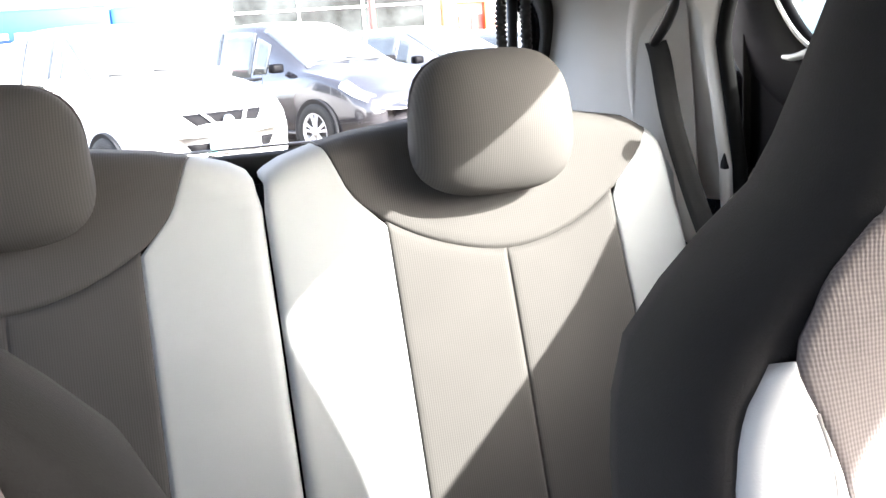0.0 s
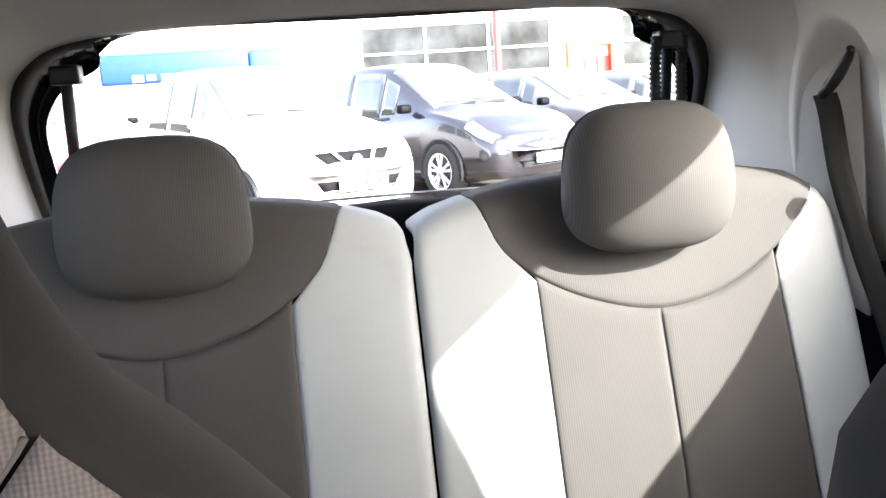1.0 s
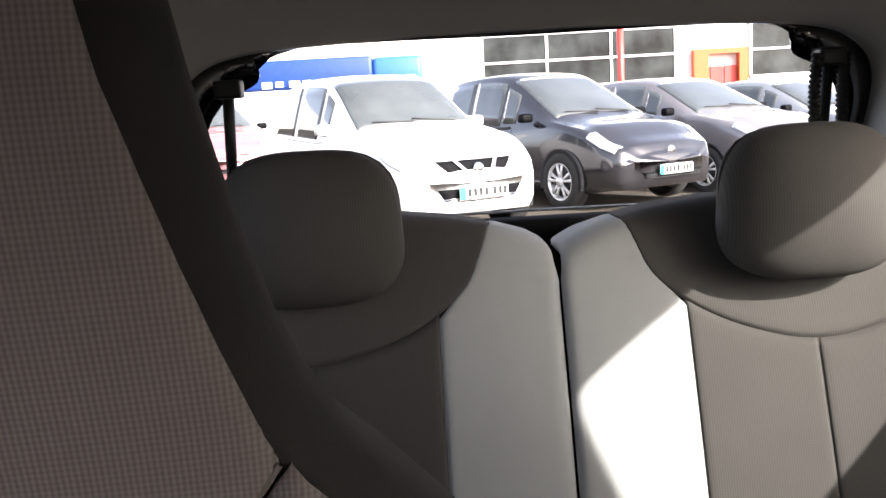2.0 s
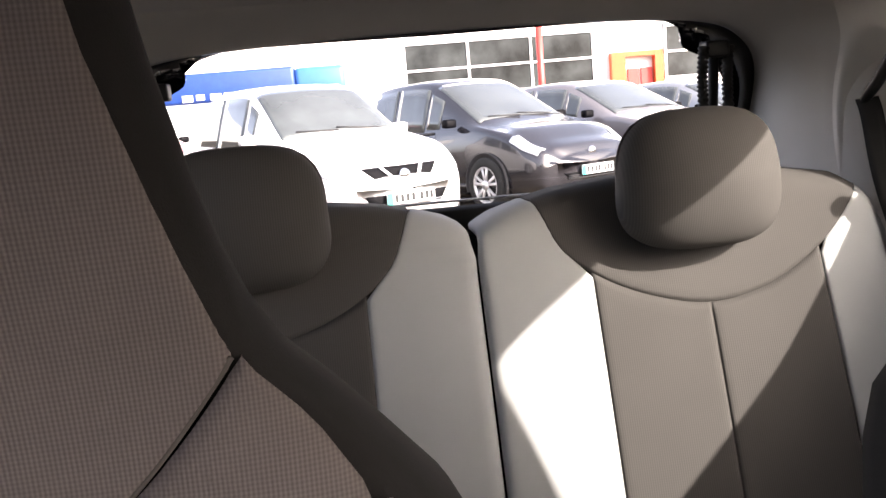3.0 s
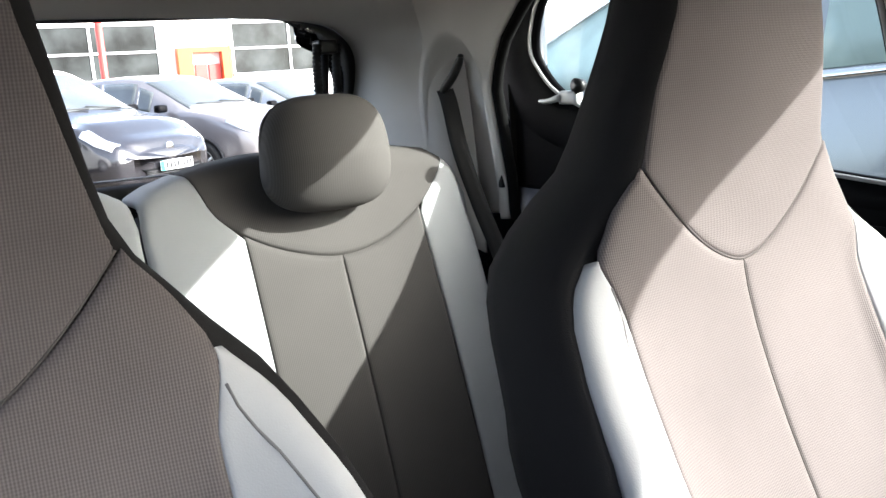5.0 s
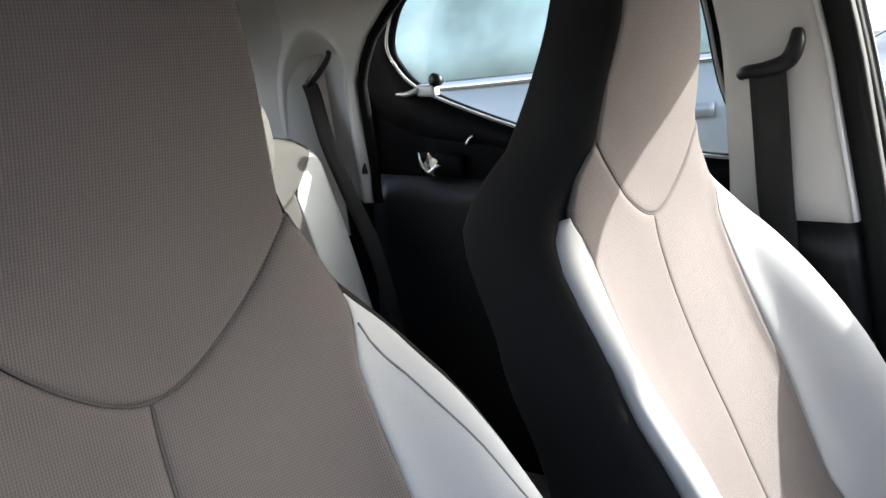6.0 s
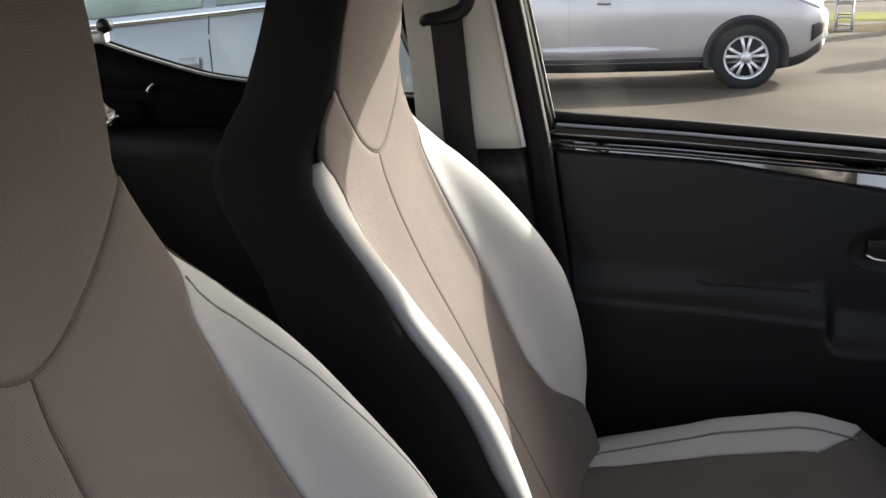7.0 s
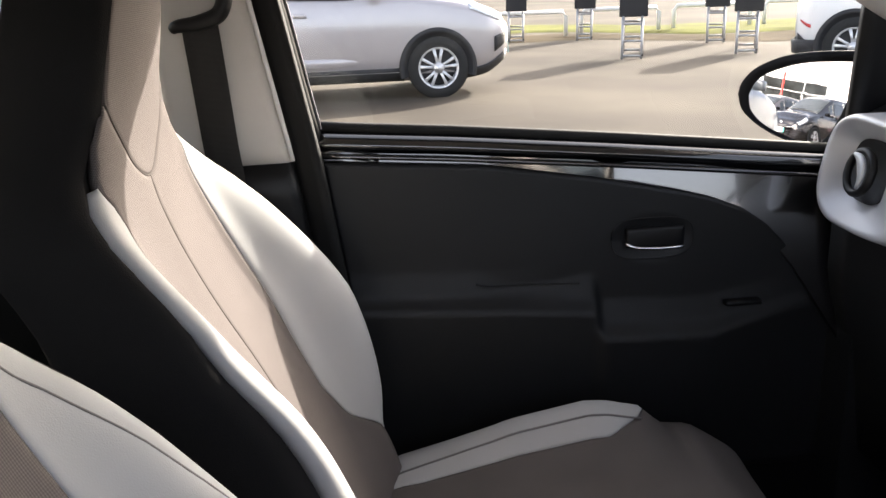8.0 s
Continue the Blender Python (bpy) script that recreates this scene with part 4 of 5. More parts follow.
# rear doors
def rear_door(sd):
    at = Vector((sd * 0.70, 0.38, 0.32))
    who = thing("rear_car_door", at, "black rear passenger door with tinted hinged window", "car door", "rear doors")
    # opening outline, from its lower front corner round
    hole = [(0.072, 1.03), (0.078, 1.006), (0.10, 0.999), (0.25, 1.014), (0.396, 1.031), (0.474, 1.048), (0.60, 1.088), (0.66, 1.115), (0.695, 1.150), (0.704, 1.18), (0.690, 1.215), (0.658, 1.255), (0.60, 1.288), (0.46, 1.304), (0.30, 1.308), (0.20, 1.312), (0.150, 1.310), (0.132, 1.294), (0.114, 1.20), (0.098, 1.10)]
    rim = [(0.04, 1.00), (0.045, 0.985), (0.10, 0.965), (0.25, 0.975), (0.40, 0.99), (0.50, 1.01), (0.66, 1.03), (0.74, 1.08), (0.775, 1.13), (0.775, 1.18), (0.755, 1.235), (0.71, 1.295), (0.63, 1.338), (0.46, 1.356), (0.30, 1.364), (0.14, 1.365), (0.09, 1.364), (0.075, 1.33), (0.066, 1.20), (0.05, 1.08)]

    def xs(z, k=0.0):
        return sd * (ramp(z, [0.9, 1.0, 1.15, 1.34], [0.672, 0.668, 0.655, 0.612]) + k)

    def closed(pts):
        return [Vector((xs(z), y, z)) for y, z in pts] + [Vector((xs(pts[0][1]), pts[0][0], pts[0][1]))]
    h, r = curve(closed(hole), 120), curve(closed(rim), 120)
    mid = Vector((0, 0.40, 1.15))
    def grown(p, k):
        q = p + (p - Vector((p.x, mid.y, mid.z))) * k
        return q
    rows = [[p + Vector((0.014 * sd, 0, 0)) - at for p in h], [p + Vector((0.004 * sd, 0, 0)) - at for p in h], [p - at for p in r], [grown(p, 0.10) + Vector((sd * 0.006, 0, 0)) - at for p in r], [grown(p, 0.30) + Vector((sd * 0.03, 0, 0)) - at for p in r]]
    part("window_frame", sheet(rows if sd > 0 else rows[::-1]), SATIN, who, "satin black window frame")
    part("window_seal", tube([grown(p, 0.028) - Vector((sd * 0.001, 0, 0)) - at for p in h], 0.0030, 6), SEALGREY, who, "pale window seal lip")
    rows = []
    for i in range(61):
        a, b = h[i], h[120 - i]
        rows.append([a.lerp(b, u / 6) + Vector((sd * 0.011, 0, 0)) - at for u in range(7)])
    part("pane", sheet(rows), GREENGLASS, who, "green-tinted hinged window glass")
    # lower skin: painted metal, then the trim panel
    def low_x(y, z):
        return ramp(z, [0.3, 0.6, 0.93, 0.96, 1.0], [0.66, 0.655, 0.662, 0.672, 0.670])
    rows = []
    for i in range(13):
        f = i / 12
        rows.append([Vector((sd * low_x(y, 1), y, 0.94 + f * (ramp(y, [0.04, 0.10, 0.25, 0.40, 0.50, 0.66, 0.74, 0.80], [0.99, 0.968, 0.978, 0.993, 1.013, 1.033, 1.09, 1.13]) - 0.94))) - at for y in np.linspace(0.045, 0.79, 30)])
    part("painted_skin", sheet(rows if sd < 0 else [q[::-1] for q in rows], 0.01), SATIN, who, "glossy black painted metal")
    rows = []
    for i in range(13):
        z = 0.32 + i / 12 * 0.625
        rows.append([Vector((sd * (low_x(y, z) - 0.014 * math.sin(min(1, max(0, (y - 0.06) / 0.6)) * math.pi)), y, z)) - at for y in np.linspace(0.05, 0.79, 20)])
    part("trim_panel", sheet(rows if sd < 0 else [q[::-1] for q in rows], 0.012), BLACK, who, "black plastic rear door panel")
    part("outer_skin", sheet([[Vector((sd * x, y, z)) - at for y in np.linspace(-0.08, 0.95, 10)] for x, z in ((0.755, 0.28), (0.80, 0.5), (0.80, 0.68), (0.785, 0.82), (0.735, 0.96), (0.715, 0.985))], 0.01), GLOSS, who, "dark painted outer skin")
    part("upper_skin", sheet([[Vector((sd * (0.70 - 0.1 * (z - 1)), y, z)) - at for y in (0.765, 0.83, 0.90, 1.0)] for z in (0.95, 1.1, 1.2, 1.32)], 0.01), GLOSS, who, "black painted door end")
    # latch of the hinged window
    la = part("window_latch", box(bmesh.new(), Vector((sd * 0.662 - 0.009, 0.612, 1.090)) - at, Vector((sd * 0.662 + 0.009, 0.655, 1.112)) - at, 0.005), SILVER, who, "grey window latch")
    bm = bmesh.new()
    bmesh.ops.create_cone(bm, cap_ends=True, segments=24, radius1=0.0125, radius2=0.010, depth=0.016, matrix=Matrix.Translation(Vector((sd * 0.662, 0.612, 1.119)) - at) @ pose(0, 0, 0, 0, 90, 0))
    part("knob", bm, BLACK, la, "round black knob")
    part("arm", tube([p - at for p in curve([(sd * 0.655, 0.650, 1.102), (sd * 0.650, 0.675, 1.096), (sd * 0.657, 0.705, 1.096)], 8)], [0.0062 - 0.0004 * i for i in range(9)], 8), SILVER, la, "bright latch arm")
    # pull recess; the chrome shapes on it stand in for reflections in its gloss
    pr = part("pull_recess", box(bmesh.new(), Vector((sd * 0.660 - 0.008, 0.560, 0.950)) - at, Vector((sd * 0.660 + 0.01, 0.660, 0.990)) - at, 0.008), SATIN, who, "satin black pull recess")
    part("glint_curl", tube([p - at for p in curve([(sd * 0.650, 0.655, 0.992), (sd * 0.649, 0.648, 0.972), (sd * 0.650, 0.632, 0.956), (sd * 0.650, 0.612, 0.968), (sd * 0.651, 0.604, 0.966)], 14)], [0.0018 + 0.0035 * math.sin(i / 14 * math.pi) for i in range(15)], 6), CHROME, pr, "bright curl shaped as a reflection in the recess")
    plate = []
    for a in np.linspace(0, 2 * math.pi, 33):
        k = 0.019 * (1 - 0.42 * abs(math.sin(2 * a + 0.5)))
        plate.append((k * math.cos(a), k * 1.15 * math.sin(a)))
    part("glint_plate", sheet([[Vector((sd * (0.649 - 0.002 * (1 - f)), 0.628 + f * y, 0.972 + f * z)) - at for y, z in plate] for f in (1.0, 0.5, 0.02)]), CHROME, pr, "bright plate shaped as a reflection in the recess")
    part("glint_dot", tube([p - at for p in curve([(sd * 0.660, 0.552, 1.006), (sd * 0.657, 0.543, 1.014), (sd * 0.660, 0.536, 1.022)], 6)], 0.0035, 6), CHROME, pr, "small bright shape for a second reflection")
    return who


rear_door(1)
rear_door(-1)

# dashboard end with its round vent
dash = thing("dashboard", (0, -0.98, 0.62), "grey and black dashboard with a round silver air vent", "dashboard")
ao = Vector((0, -0.98, 0.62))
part("dash_top", sheet([[Vector((x, y, z)) - ao for x in np.linspace(-0.66, 0.66, 25)] for y, z in ((-1.0, 0.40), (-0.97, 0.60), (-0.95, 0.70), (-0.95, 0.79), (-0.96, 0.86), (-0.975, 0.925), (-1.03, 0.95), (-1.24, 0.93))], 0.02), DOORSKIN, dash, "black dashboard body")
# a rounded silver surround: rows of a rounded outline that rise and then fall into the vent hollow
def vent_ring(s, depth):
    out = []
    for a in np.linspace(0, 2 * math.pi, 48, endpoint=False):
        c, q = math.cos(a), math.sin(a)
        x = 0.560 + s * (0.09 if c > 0 or s < 0.7 else 0.09 + (s - 0.7) * 0.4) * math.copysign(abs(c) ** 0.7, c) + 0.012 * s * q
        z = 0.876 + s * 0.078 * math.copysign(abs(q) ** 0.7, q)
        out.append(Vector((x, -0.905 + depth - 0.25 * (z - 0.873), z)) - ao)
    return out


bezel = part("vent_surround", sheet([vent_ring(1.0, -0.05), vent_ring(1.0, 0.0), vent_ring(0.97, 0.008), vent_ring(0.93, 0.010), vent_ring(0.88, 0.006), vent_ring(0.70, -0.008), vent_ring(0.55, -0.022)], 0.0, None, True), SILVER, dash, "satin silver vent surround")
part("vent_hollow", sheet([vent_ring(0.56, -0.018), vent_ring(0.3, -0.03), vent_ring(0.02, -0.03)], 0.0, None, True), BLACK, bezel, "dark vent hollow")
def circle(r, depth):
    return [Vector((0.560 + r * math.cos(a), -0.905 + depth - 0.25 * r * math.sin(a), 0.876 + r * math.sin(a))) - ao for a in np.linspace(0, 2 * math.pi, 40)]
part("vent_ring", tube(circle(0.030, -0.004), 0.006, 8, None, False), BLACK, bezel, "black vent ring")
rows = []
for i in range(17):
    a = radians(70 + 150 * i / 16)
    slim = 0.016 * math.sin(math.pi * (0.08 + 0.84 * i / 16))
    rows.append([Vector((0.560 + r * math.cos(a), -0.896 - 0.25 * r * math.sin(a), 0.876 + r * math.sin(a))) - ao for r in (0.029, 0.029 - slim * 0.5, 0.029 - slim)])
part("vent_vane", sheet(rows, 0.004), SILVER, bezel, "silver crescent vent vane")

# windscreen and its pillars close the front
ws = thing("windscreen", (0, -1.0, 0.93), "clear car windscreen with slim black pillars", "windscreen")
wo = Vector((0, -1.0, 0.93))
g = part("pane", sheet([[Vector((u * (0.66 - 0.12 * t), -1.30 + 0.40 * t, 0.93 + 0.315 * t - 0.05 * abs(u) ** 3)) - wo for u in np.linspace(-1, 1, 13)] for t in np.linspace(0, 1, 7)]), SCREEN, ws, "lightly tinted laminated glass")
for sd in (-1, 1):
    part("pillar", tube(curve([Vector((sd * 0.69, -1.30, 0.93)) - wo, Vector((sd * 0.655, -1.10, 1.045)) - wo, Vector((sd * 0.625, -0.93, 1.133)) - wo, Vector((sd * 0.585, -0.72, 1.262)) - wo], 12), [0.028] * 13, 10), TRIM, ws, "warm grey windscreen pillar trim")
    part("outer_pillar", tube([Vector((sd * 0.715, -1.34, 0.93)) - wo, Vector((sd * 0.68, -1.08, 1.12)) - wo, Vector((sd * 0.62, -0.78, 1.30)) - wo], 0.026, 8), GLOSS, ws, "black outer windscreen pillar")
for sd in (-1, 1):
    setting("wall_side", sheet([[(sd * (0.66 + 0.05 * f), y, z) for f in (0, 1)] for y, z in ((0.79, 0.3), (0.79, 1.2))], 0.004), SEAL, "black body end beside the rear door", "body panel")
    setting("wall_quarter", sheet([[(sd * 0.74, y, z) for y in (0.78, 1.0, 1.22)] for z in (0.25, 0.7, 1.0, 1.28)], 0.02), GLOSS, "dark painted rear quarter of the car", "body panel")
    setting("wall_rail", strip([(sd * 0.64, y, rail_z(y) + 0.055) for y in np.linspace(-0.8, 0.80, 24)], 0.065, 0.03, Vector((-0.5, 0, 1))), GLOSS, "dark painted roof rail above the doors", "roof rail")
    setting("trim", strip([(sd * 0.607, y, rail_z(y) + 0.024) for y in np.linspace(-0.8, 0.74, 24)], 0.03, 0.012, Vector((-0.5, 0, 1))), RUBBER, "black door seal below the headliner", "seal")
setting("wall_rear", box(bmesh.new(), (-0.74, 1.18, 0.2), (0.74, 1.24, 0.97)), GLOSS, "dark painted rear of the car", "body panel", False)

setting("wall_footwell", box(bmesh.new(), (0.60, -1.25, 0.20), (0.70, -0.95, 0.62)), DOORSKIN, "black plastic side of the front footwell", "footwell trim", False)
setting("wall_sill", box(bmesh.new(), (0.66, -1.25, 0.16), (0.78, 1.2, 0.345)), BLACK, "black door sill of the car", "door sill", False)

for sd in (-1, 1):
    setting("trim", tube([(sd * 0.652, 0.054 + 0.007 * math.cos(a), 0.965 + 0.011 * math.sin(a)) for a in np.linspace(0, 2 * math.pi, 21)], 0.0025, 6, None, False), SEALGREY, "small pale ring on the centre pillar edge", "clip")

# unseen driver's door, added to cut light: the same, mirrored, its window wound down
driver_door = copy_thing(door, Matrix.Translation((-0.72, -0.55, 0.30)) @ Matrix.Diagonal((-1, 1, 1, 1)))
tagged(driver_door, "unseen closed driver's door, added to cut light, its window wound down")
for ob in list(driver_door.children):
    if ob.name.startswith("pane"):
        bpy.data.objects.remove(ob)
setting("wall_footwell", box(bmesh.new(), (-0.70, -1.25, 0.20), (-0.60, -0.95, 0.62)), BLACK, "black plastic side of the front footwell", "footwell trim", False)
setting("wall_sill", box(bmesh.new(), (-0.78, -1.25, 0.16), (-0.66, 1.2, 0.345)), BLACK, "black door sill of the car", "door sill", False)
# ---- parked cars ----
def smooth_stations(st, n):
    a = np.array(st, float)
    out = []
    for i in range(len(a) - 1):
        p0, p1, p2, p3 = a[max(i - 1, 0)], a[i], a[i + 1], a[min(i + 2, len(a) - 1)]
        for k in range(n):
            t = k / n
            m1, m2 = (p2 - p0) * 0.35, (p3 - p1) * 0.35
            t2, t3 = t * t, t ** 3
            out.append((2 * t3 - 3 * t2 + 1) * p1 + (t3 - 2 * t2 + t) * m1 + (-2 * t3 + 3 * t2) * p2 + (t3 - t2) * m2)
    out.append(a[-1])
    return np.array(out)


def wheel(who, x, y, r, spokes, wide=0.2):
    sd = 1 if x > 0 else -1
    ctr = Vector((x, y, r))
    prof = [(0.62, 0.0), (0.66, 0.012), (0.93, 0.012), (0.99, -0.02), (1.0, -0.10), (0.99, -wide + 0.02), (0.9, -wide)]
    bm = sheet([[ctr + Vector((sd * o, r * f * math.cos(a), r * f * math.sin(a))) for a in np.linspace(0, 2 * math.pi, 40, endpoint=False)] for f, o in prof], 0.0, None, True)
    w = part("wheel", bm, TYRE, who, "black tyre on an alloy wheel")
    bm = sheet([[ctr + Vector((sd * o, r * f * math.cos(a), r * f * math.sin(a))) for a in np.linspace(0, 2 * math.pi, 40, endpoint=False)] for f, o in ((0.67, 0.01), (0.63, 0.014), (0.59, -0.01), (0.57, -0.06))], 0.0, None, True)
    for k in range(spokes):
        a = 2 * math.pi * k / spokes + 0.3
        for da in (-0.17, 0.17):
            d = Vector((0, math.cos(a + da), math.sin(a + da)))
            s = Vector((0, -math.sin(a), math.cos(a)))
            p0, p1 = ctr + d * r * 0.10 + Vector((sd * 0.006, 0, 0)), ctr + Vector((0, math.cos(a + da * 1.3), math.sin(a + da * 1.3))) * r * 0.61 + Vector((sd * 0.008, 0, 0))
            strip([p0, p0.lerp(p1, 0.5), p1], [r * 0.10, r * 0.08, r * 0.11], 0.02, s, bm)
    bmesh.ops.create_cone(bm, cap_ends=True, segments=20, radius1=r * 0.17, radius2=r * 0.14, depth=0.03, matrix=Matrix.Translation(ctr + Vector((sd * 0.0, 0, 0))) @ pose(0, 0, 0, 0, 90, 0))
    part("rim", bm, ALLOY, w, "silver alloy rim")
    bm = bmesh.new()
    bmesh.ops.create_cone(bm, cap_ends=True, segments=32, radius1=r * 0.6, radius2=r * 0.6, depth=0.02, matrix=Matrix.Translation(ctr - Vector((sd * 0.07, 0, 0))) @ pose(0, 0, 0, 0, 90, 0))
    part("brake_disc", bm, CLADDING, w, "dark brake disc")


def parked_car(at, turn, L, W, H, h0, h1, yc, yr, yR, belt, paint, label, wheelbase, tyre=0.32, spokes=5, arches=CLADDING, face="plain", sill=None, group="parked cars", glaze=None, tail=False):
    """A parked hatchback: front towards -y, wheels on its own zero height. Stations run from nose to tail."""
    who = thing("parked_car", at, label, "car", group)
    who.rotation_euler.z = radians(turn)
    glaze = glaze or CARGLASS
    f, b = -L / 2, L / 2
    #        y,        zlow, half, zbelt,     ztop,      tophalf
    lip = 0.42 if face == "suv" else 0.31
    st = [(f,          lip, 0.60 * W / 2, h0 - 0.22, h0 - 0.16, 0.50 * W / 2),
          (f + 0.07,   lip - 0.06, 0.82 * W / 2, h0 - 0.13, h0 - 0.06, 0.66 * W / 2),
          (f + 0.26,   0.25, 0.95 * W / 2, h0 - 0.04, h0 + 0.02, 0.76 * W / 2),
          ((f + yc) / 2, 0.20, 0.99 * W / 2, (h0 + h1) / 2 - 0.02, (h0 + h1) / 2 + 0.05, 0.80 * W / 2),
          (yc,         0.20, W / 2, h1 - 0.01, h1 + 0.03, 0.80 * W / 2),
          (yr,         0.20, W / 2, belt - 0.03, H - 0.05, 0.69 * W / 2),
          ((yr + yR) / 2, 0.20, W / 2, belt, H, 0.70 * W / 2),
          (yR,         0.22, W / 2, belt + 0.04, H - 0.07, 0.66 * W / 2),
          (b - 0.16,   0.26, 0.96 * W / 2, belt + 0.05, belt + 0.14, 0.66 * W / 2),
          (b,          0.36, 0.82 * W / 2, belt - 0.25, belt - 0.16, 0.62 * W / 2)]
    N = 6
    sm = smooth_stations(st, N)

    def ring(q):
        y, zl, hw, zb, zt, tw = q
        return [(0, zl), (hw * 0.90, zl), (hw * 0.985, zl + 0.10), (hw, zl + 0.26), (hw * 1.0, (zl + zb) / 2 + 0.12), (hw * 0.985, zb - 0.06), (hw * 0.955, zb), (hw * 0.955 + (tw * 1.04 - hw * 0.955) * 0.5, zb + (zt - zb) * 0.5), (tw * 1.04, zt - 0.04), (tw * 0.90, zt), (tw * 0.5, zt + 0.018), (0, zt + 0.024)]

    def full(q):
        r = ring(q)
        return [Vector((x, q[0], z)) for x, z in r] + [Vector((-x, q[0], z)) for x, z in r[-2:0:-1]]
    rows = [full(q) for q in sm]
    bm = sheet(rows, 0.0, None, True)
    for r, way in ((rows[0], -1), (rows[-1], 1)):
        mid = sum(r, Vector()) / len(r)
        dome = [[mid + (p - mid) * k + Vector((0, way * o, 0)) for p in r] for k, o in ((1.0, 0.0), (0.93, 0.022), (0.78, 0.042), (0.55, 0.056), (0.28, 0.064), (0.03, 0.066))]
        sheet(dome, 0.0, bm, True)
    bmesh.ops.remove_doubles(bm, verts=bm.verts, dist=0.0005)
    part("body", bm, paint, who, "painted body")

    def at_station(s, a, t, sgn, lift):
        """Place on the body: s along the stations, between ring points a and a + 1 at t, lifted outwards."""
        k = s * N
        i = min(int(k), len(sm) - 2)
        q = sm[i] + (sm[i + 1] - sm[i]) * (k - i)
        r = ring(q)
        aa = min(int(a + t), 10)
        tt = a + t - aa
        p0, p1 = r[aa], r[aa + 1]
        x, z = p0[0] + (p1[0] - p0[0]) * tt, p0[1] + (p1[1] - p0[1]) * tt
        n = Vector((p1[1] - p0[1], 0, -(p1[0] - p0[0])))
        n = n.normalized() if n.length > 1e-6 else Vector((0, 0, 1))
        p = Vector((x, q[0], z)) + n * lift
        p.x *= sgn
        return p

    def patch(name, s0, s1, a0, a1, sgn, mat, lab, lift=0.006, ns=8, na=4, shear=0.0, parent=None):
        rs = []
        for i in range(ns + 1):
            rs.append([at_station(s0 + (s1 - s0) * i / ns + shear * (k / na), 0, a0 + (a1 - a0) * k / na, sgn, lift) for k in range(na + 1)])
        return part(name, sheet(rs if sgn < 0 else [r[::-1] for r in rs], 0.004), mat, parent or who, lab)
    # glazing
    for sgn in (-1, 1):
        if face == "suv":
            patch("side_window", 5.05, 5.98, 6.12, 7.85, sgn, glaze, "dark side window", ns=10)
            patch("side_window", 6.0, 6.60, 6.12, 7.85, sgn, glaze, "dark side window", ns=8)
            patch("window_pillar", 5.97, 6.01, 6.12, 7.85, sgn, CLADDING, "black window pillar", 0.008, 2, 4)
            patch("quarter_window", 6.80, 7.35, 6.35, 7.7, sgn, glaze, "small dark rear quarter window", ns=6)
        elif face == "side":
            patch("side_window", 4.28, 5.95, 6.15, 7.85, sgn, glaze, "side window painted pale for the bright view through it", ns=12)
            patch("side_window", 6.05, 6.85, 6.15, 7.85, sgn, glaze, "side window painted pale for the bright view through it", ns=8)
            part("window_trim", tube([at_station(s, 0, 7.92, sgn, 0.008) for s in np.linspace(4.28, 6.9, 34)], 0.011, 6), CHROME, who, "bright strip above the windows")
        else:
            patch("side_window", 5.10, 5.95, 6.15, 7.85, sgn, glaze, "dark side window", ns=8)
            patch("side_window", 6.05, 6.85, 6.15, 7.85, sgn, glaze, "dark side window", ns=8)
            patch("quarter_window", 4.72, 5.03, 6.25, 7.7, sgn, glaze, "small dark front quarter window", ns=6)
        if face == "suv":
            part("lower_crease", tube([at_station(s, 0, 2.75, sgn, -0.115 + 0.030 * math.sin((s - 4.7) / 2.1 * math.pi) ** 0.5) for s in np.linspace(4.7001, 6.7999, 40)], 0.105, 28), paint, who, "pressed crease above the sill")
        if face != "suv":
            patch("door_line", 5.996, 6.004, 3.0, 6.1, sgn, CLADDING, "door gap", 0.002, 2, 8)
        if face != "suv":
            patch("door_line", 4.757, 4.765, 3.0, 6.0, sgn, CLADDING, "door gap", 0.002, 2, 8)
        if face == "suv":
            patch("door_handle", 5.47, 5.62, 4.62, 4.80, sgn, paint, "painted door handle", 0.024, 4, 2)
            patch("door_line", 5.9985, 6.0015, 2.6, 6.1, sgn, CLADDING, "door gap", 0.001, 2, 8)
            patch("rear_reflector", 8.05 if tail else 8.50, 8.70 if tail else 8.85, 2.95 if tail else 4.15, 3.12 if tail else 4.45, sgn, REDLENS, "red rear reflector", 0.01, 4, 2)
        if face == "suv" and not tail:
            st_ = patch("window_sticker", 5.16, 5.42, 6.3, 7.5, sgn, STICKER, "blue sticker in the window", 0.012, 4, 3)
            patch("sticker_patch", 5.34, 5.40, 6.7, 6.95, sgn, STICKERYELLOW, "yellow sticker patch", 0.017, 2, 2, 0.0, st_)
            patch("sticker_patch", 5.17, 5.22, 6.9, 7.3, sgn, STICKERPINK, "pink sticker patch", 0.017, 2, 2, 0.0, st_)
        if face != "suv":
            patch("door_handle", 5.78, 5.92, 4.62, 4.78, sgn, paint, "door handle", 0.022, 4, 2)
        if face != "suv":
            patch("door_handle", 6.62, 6.76, 4.62, 4.78, sgn, paint, "door handle", 0.022, 4, 2)
        patch("belt_strip", 4.8, 6.9, 6.02 if face != "suv" else 6.07, 6.12, sgn, CHROME if face == "side" else paint if face == "v" else CLADDING, "strip below the windows", 0.010, 14, 1)
        patch("sill", 4.2, 7.2, 1.05, 2.3, sgn, sill or paint, "lower sill", 0.006, 12, 3)
    rs = []
    for i in range(11):
        s = 4.10 + 0.84 * i / 10
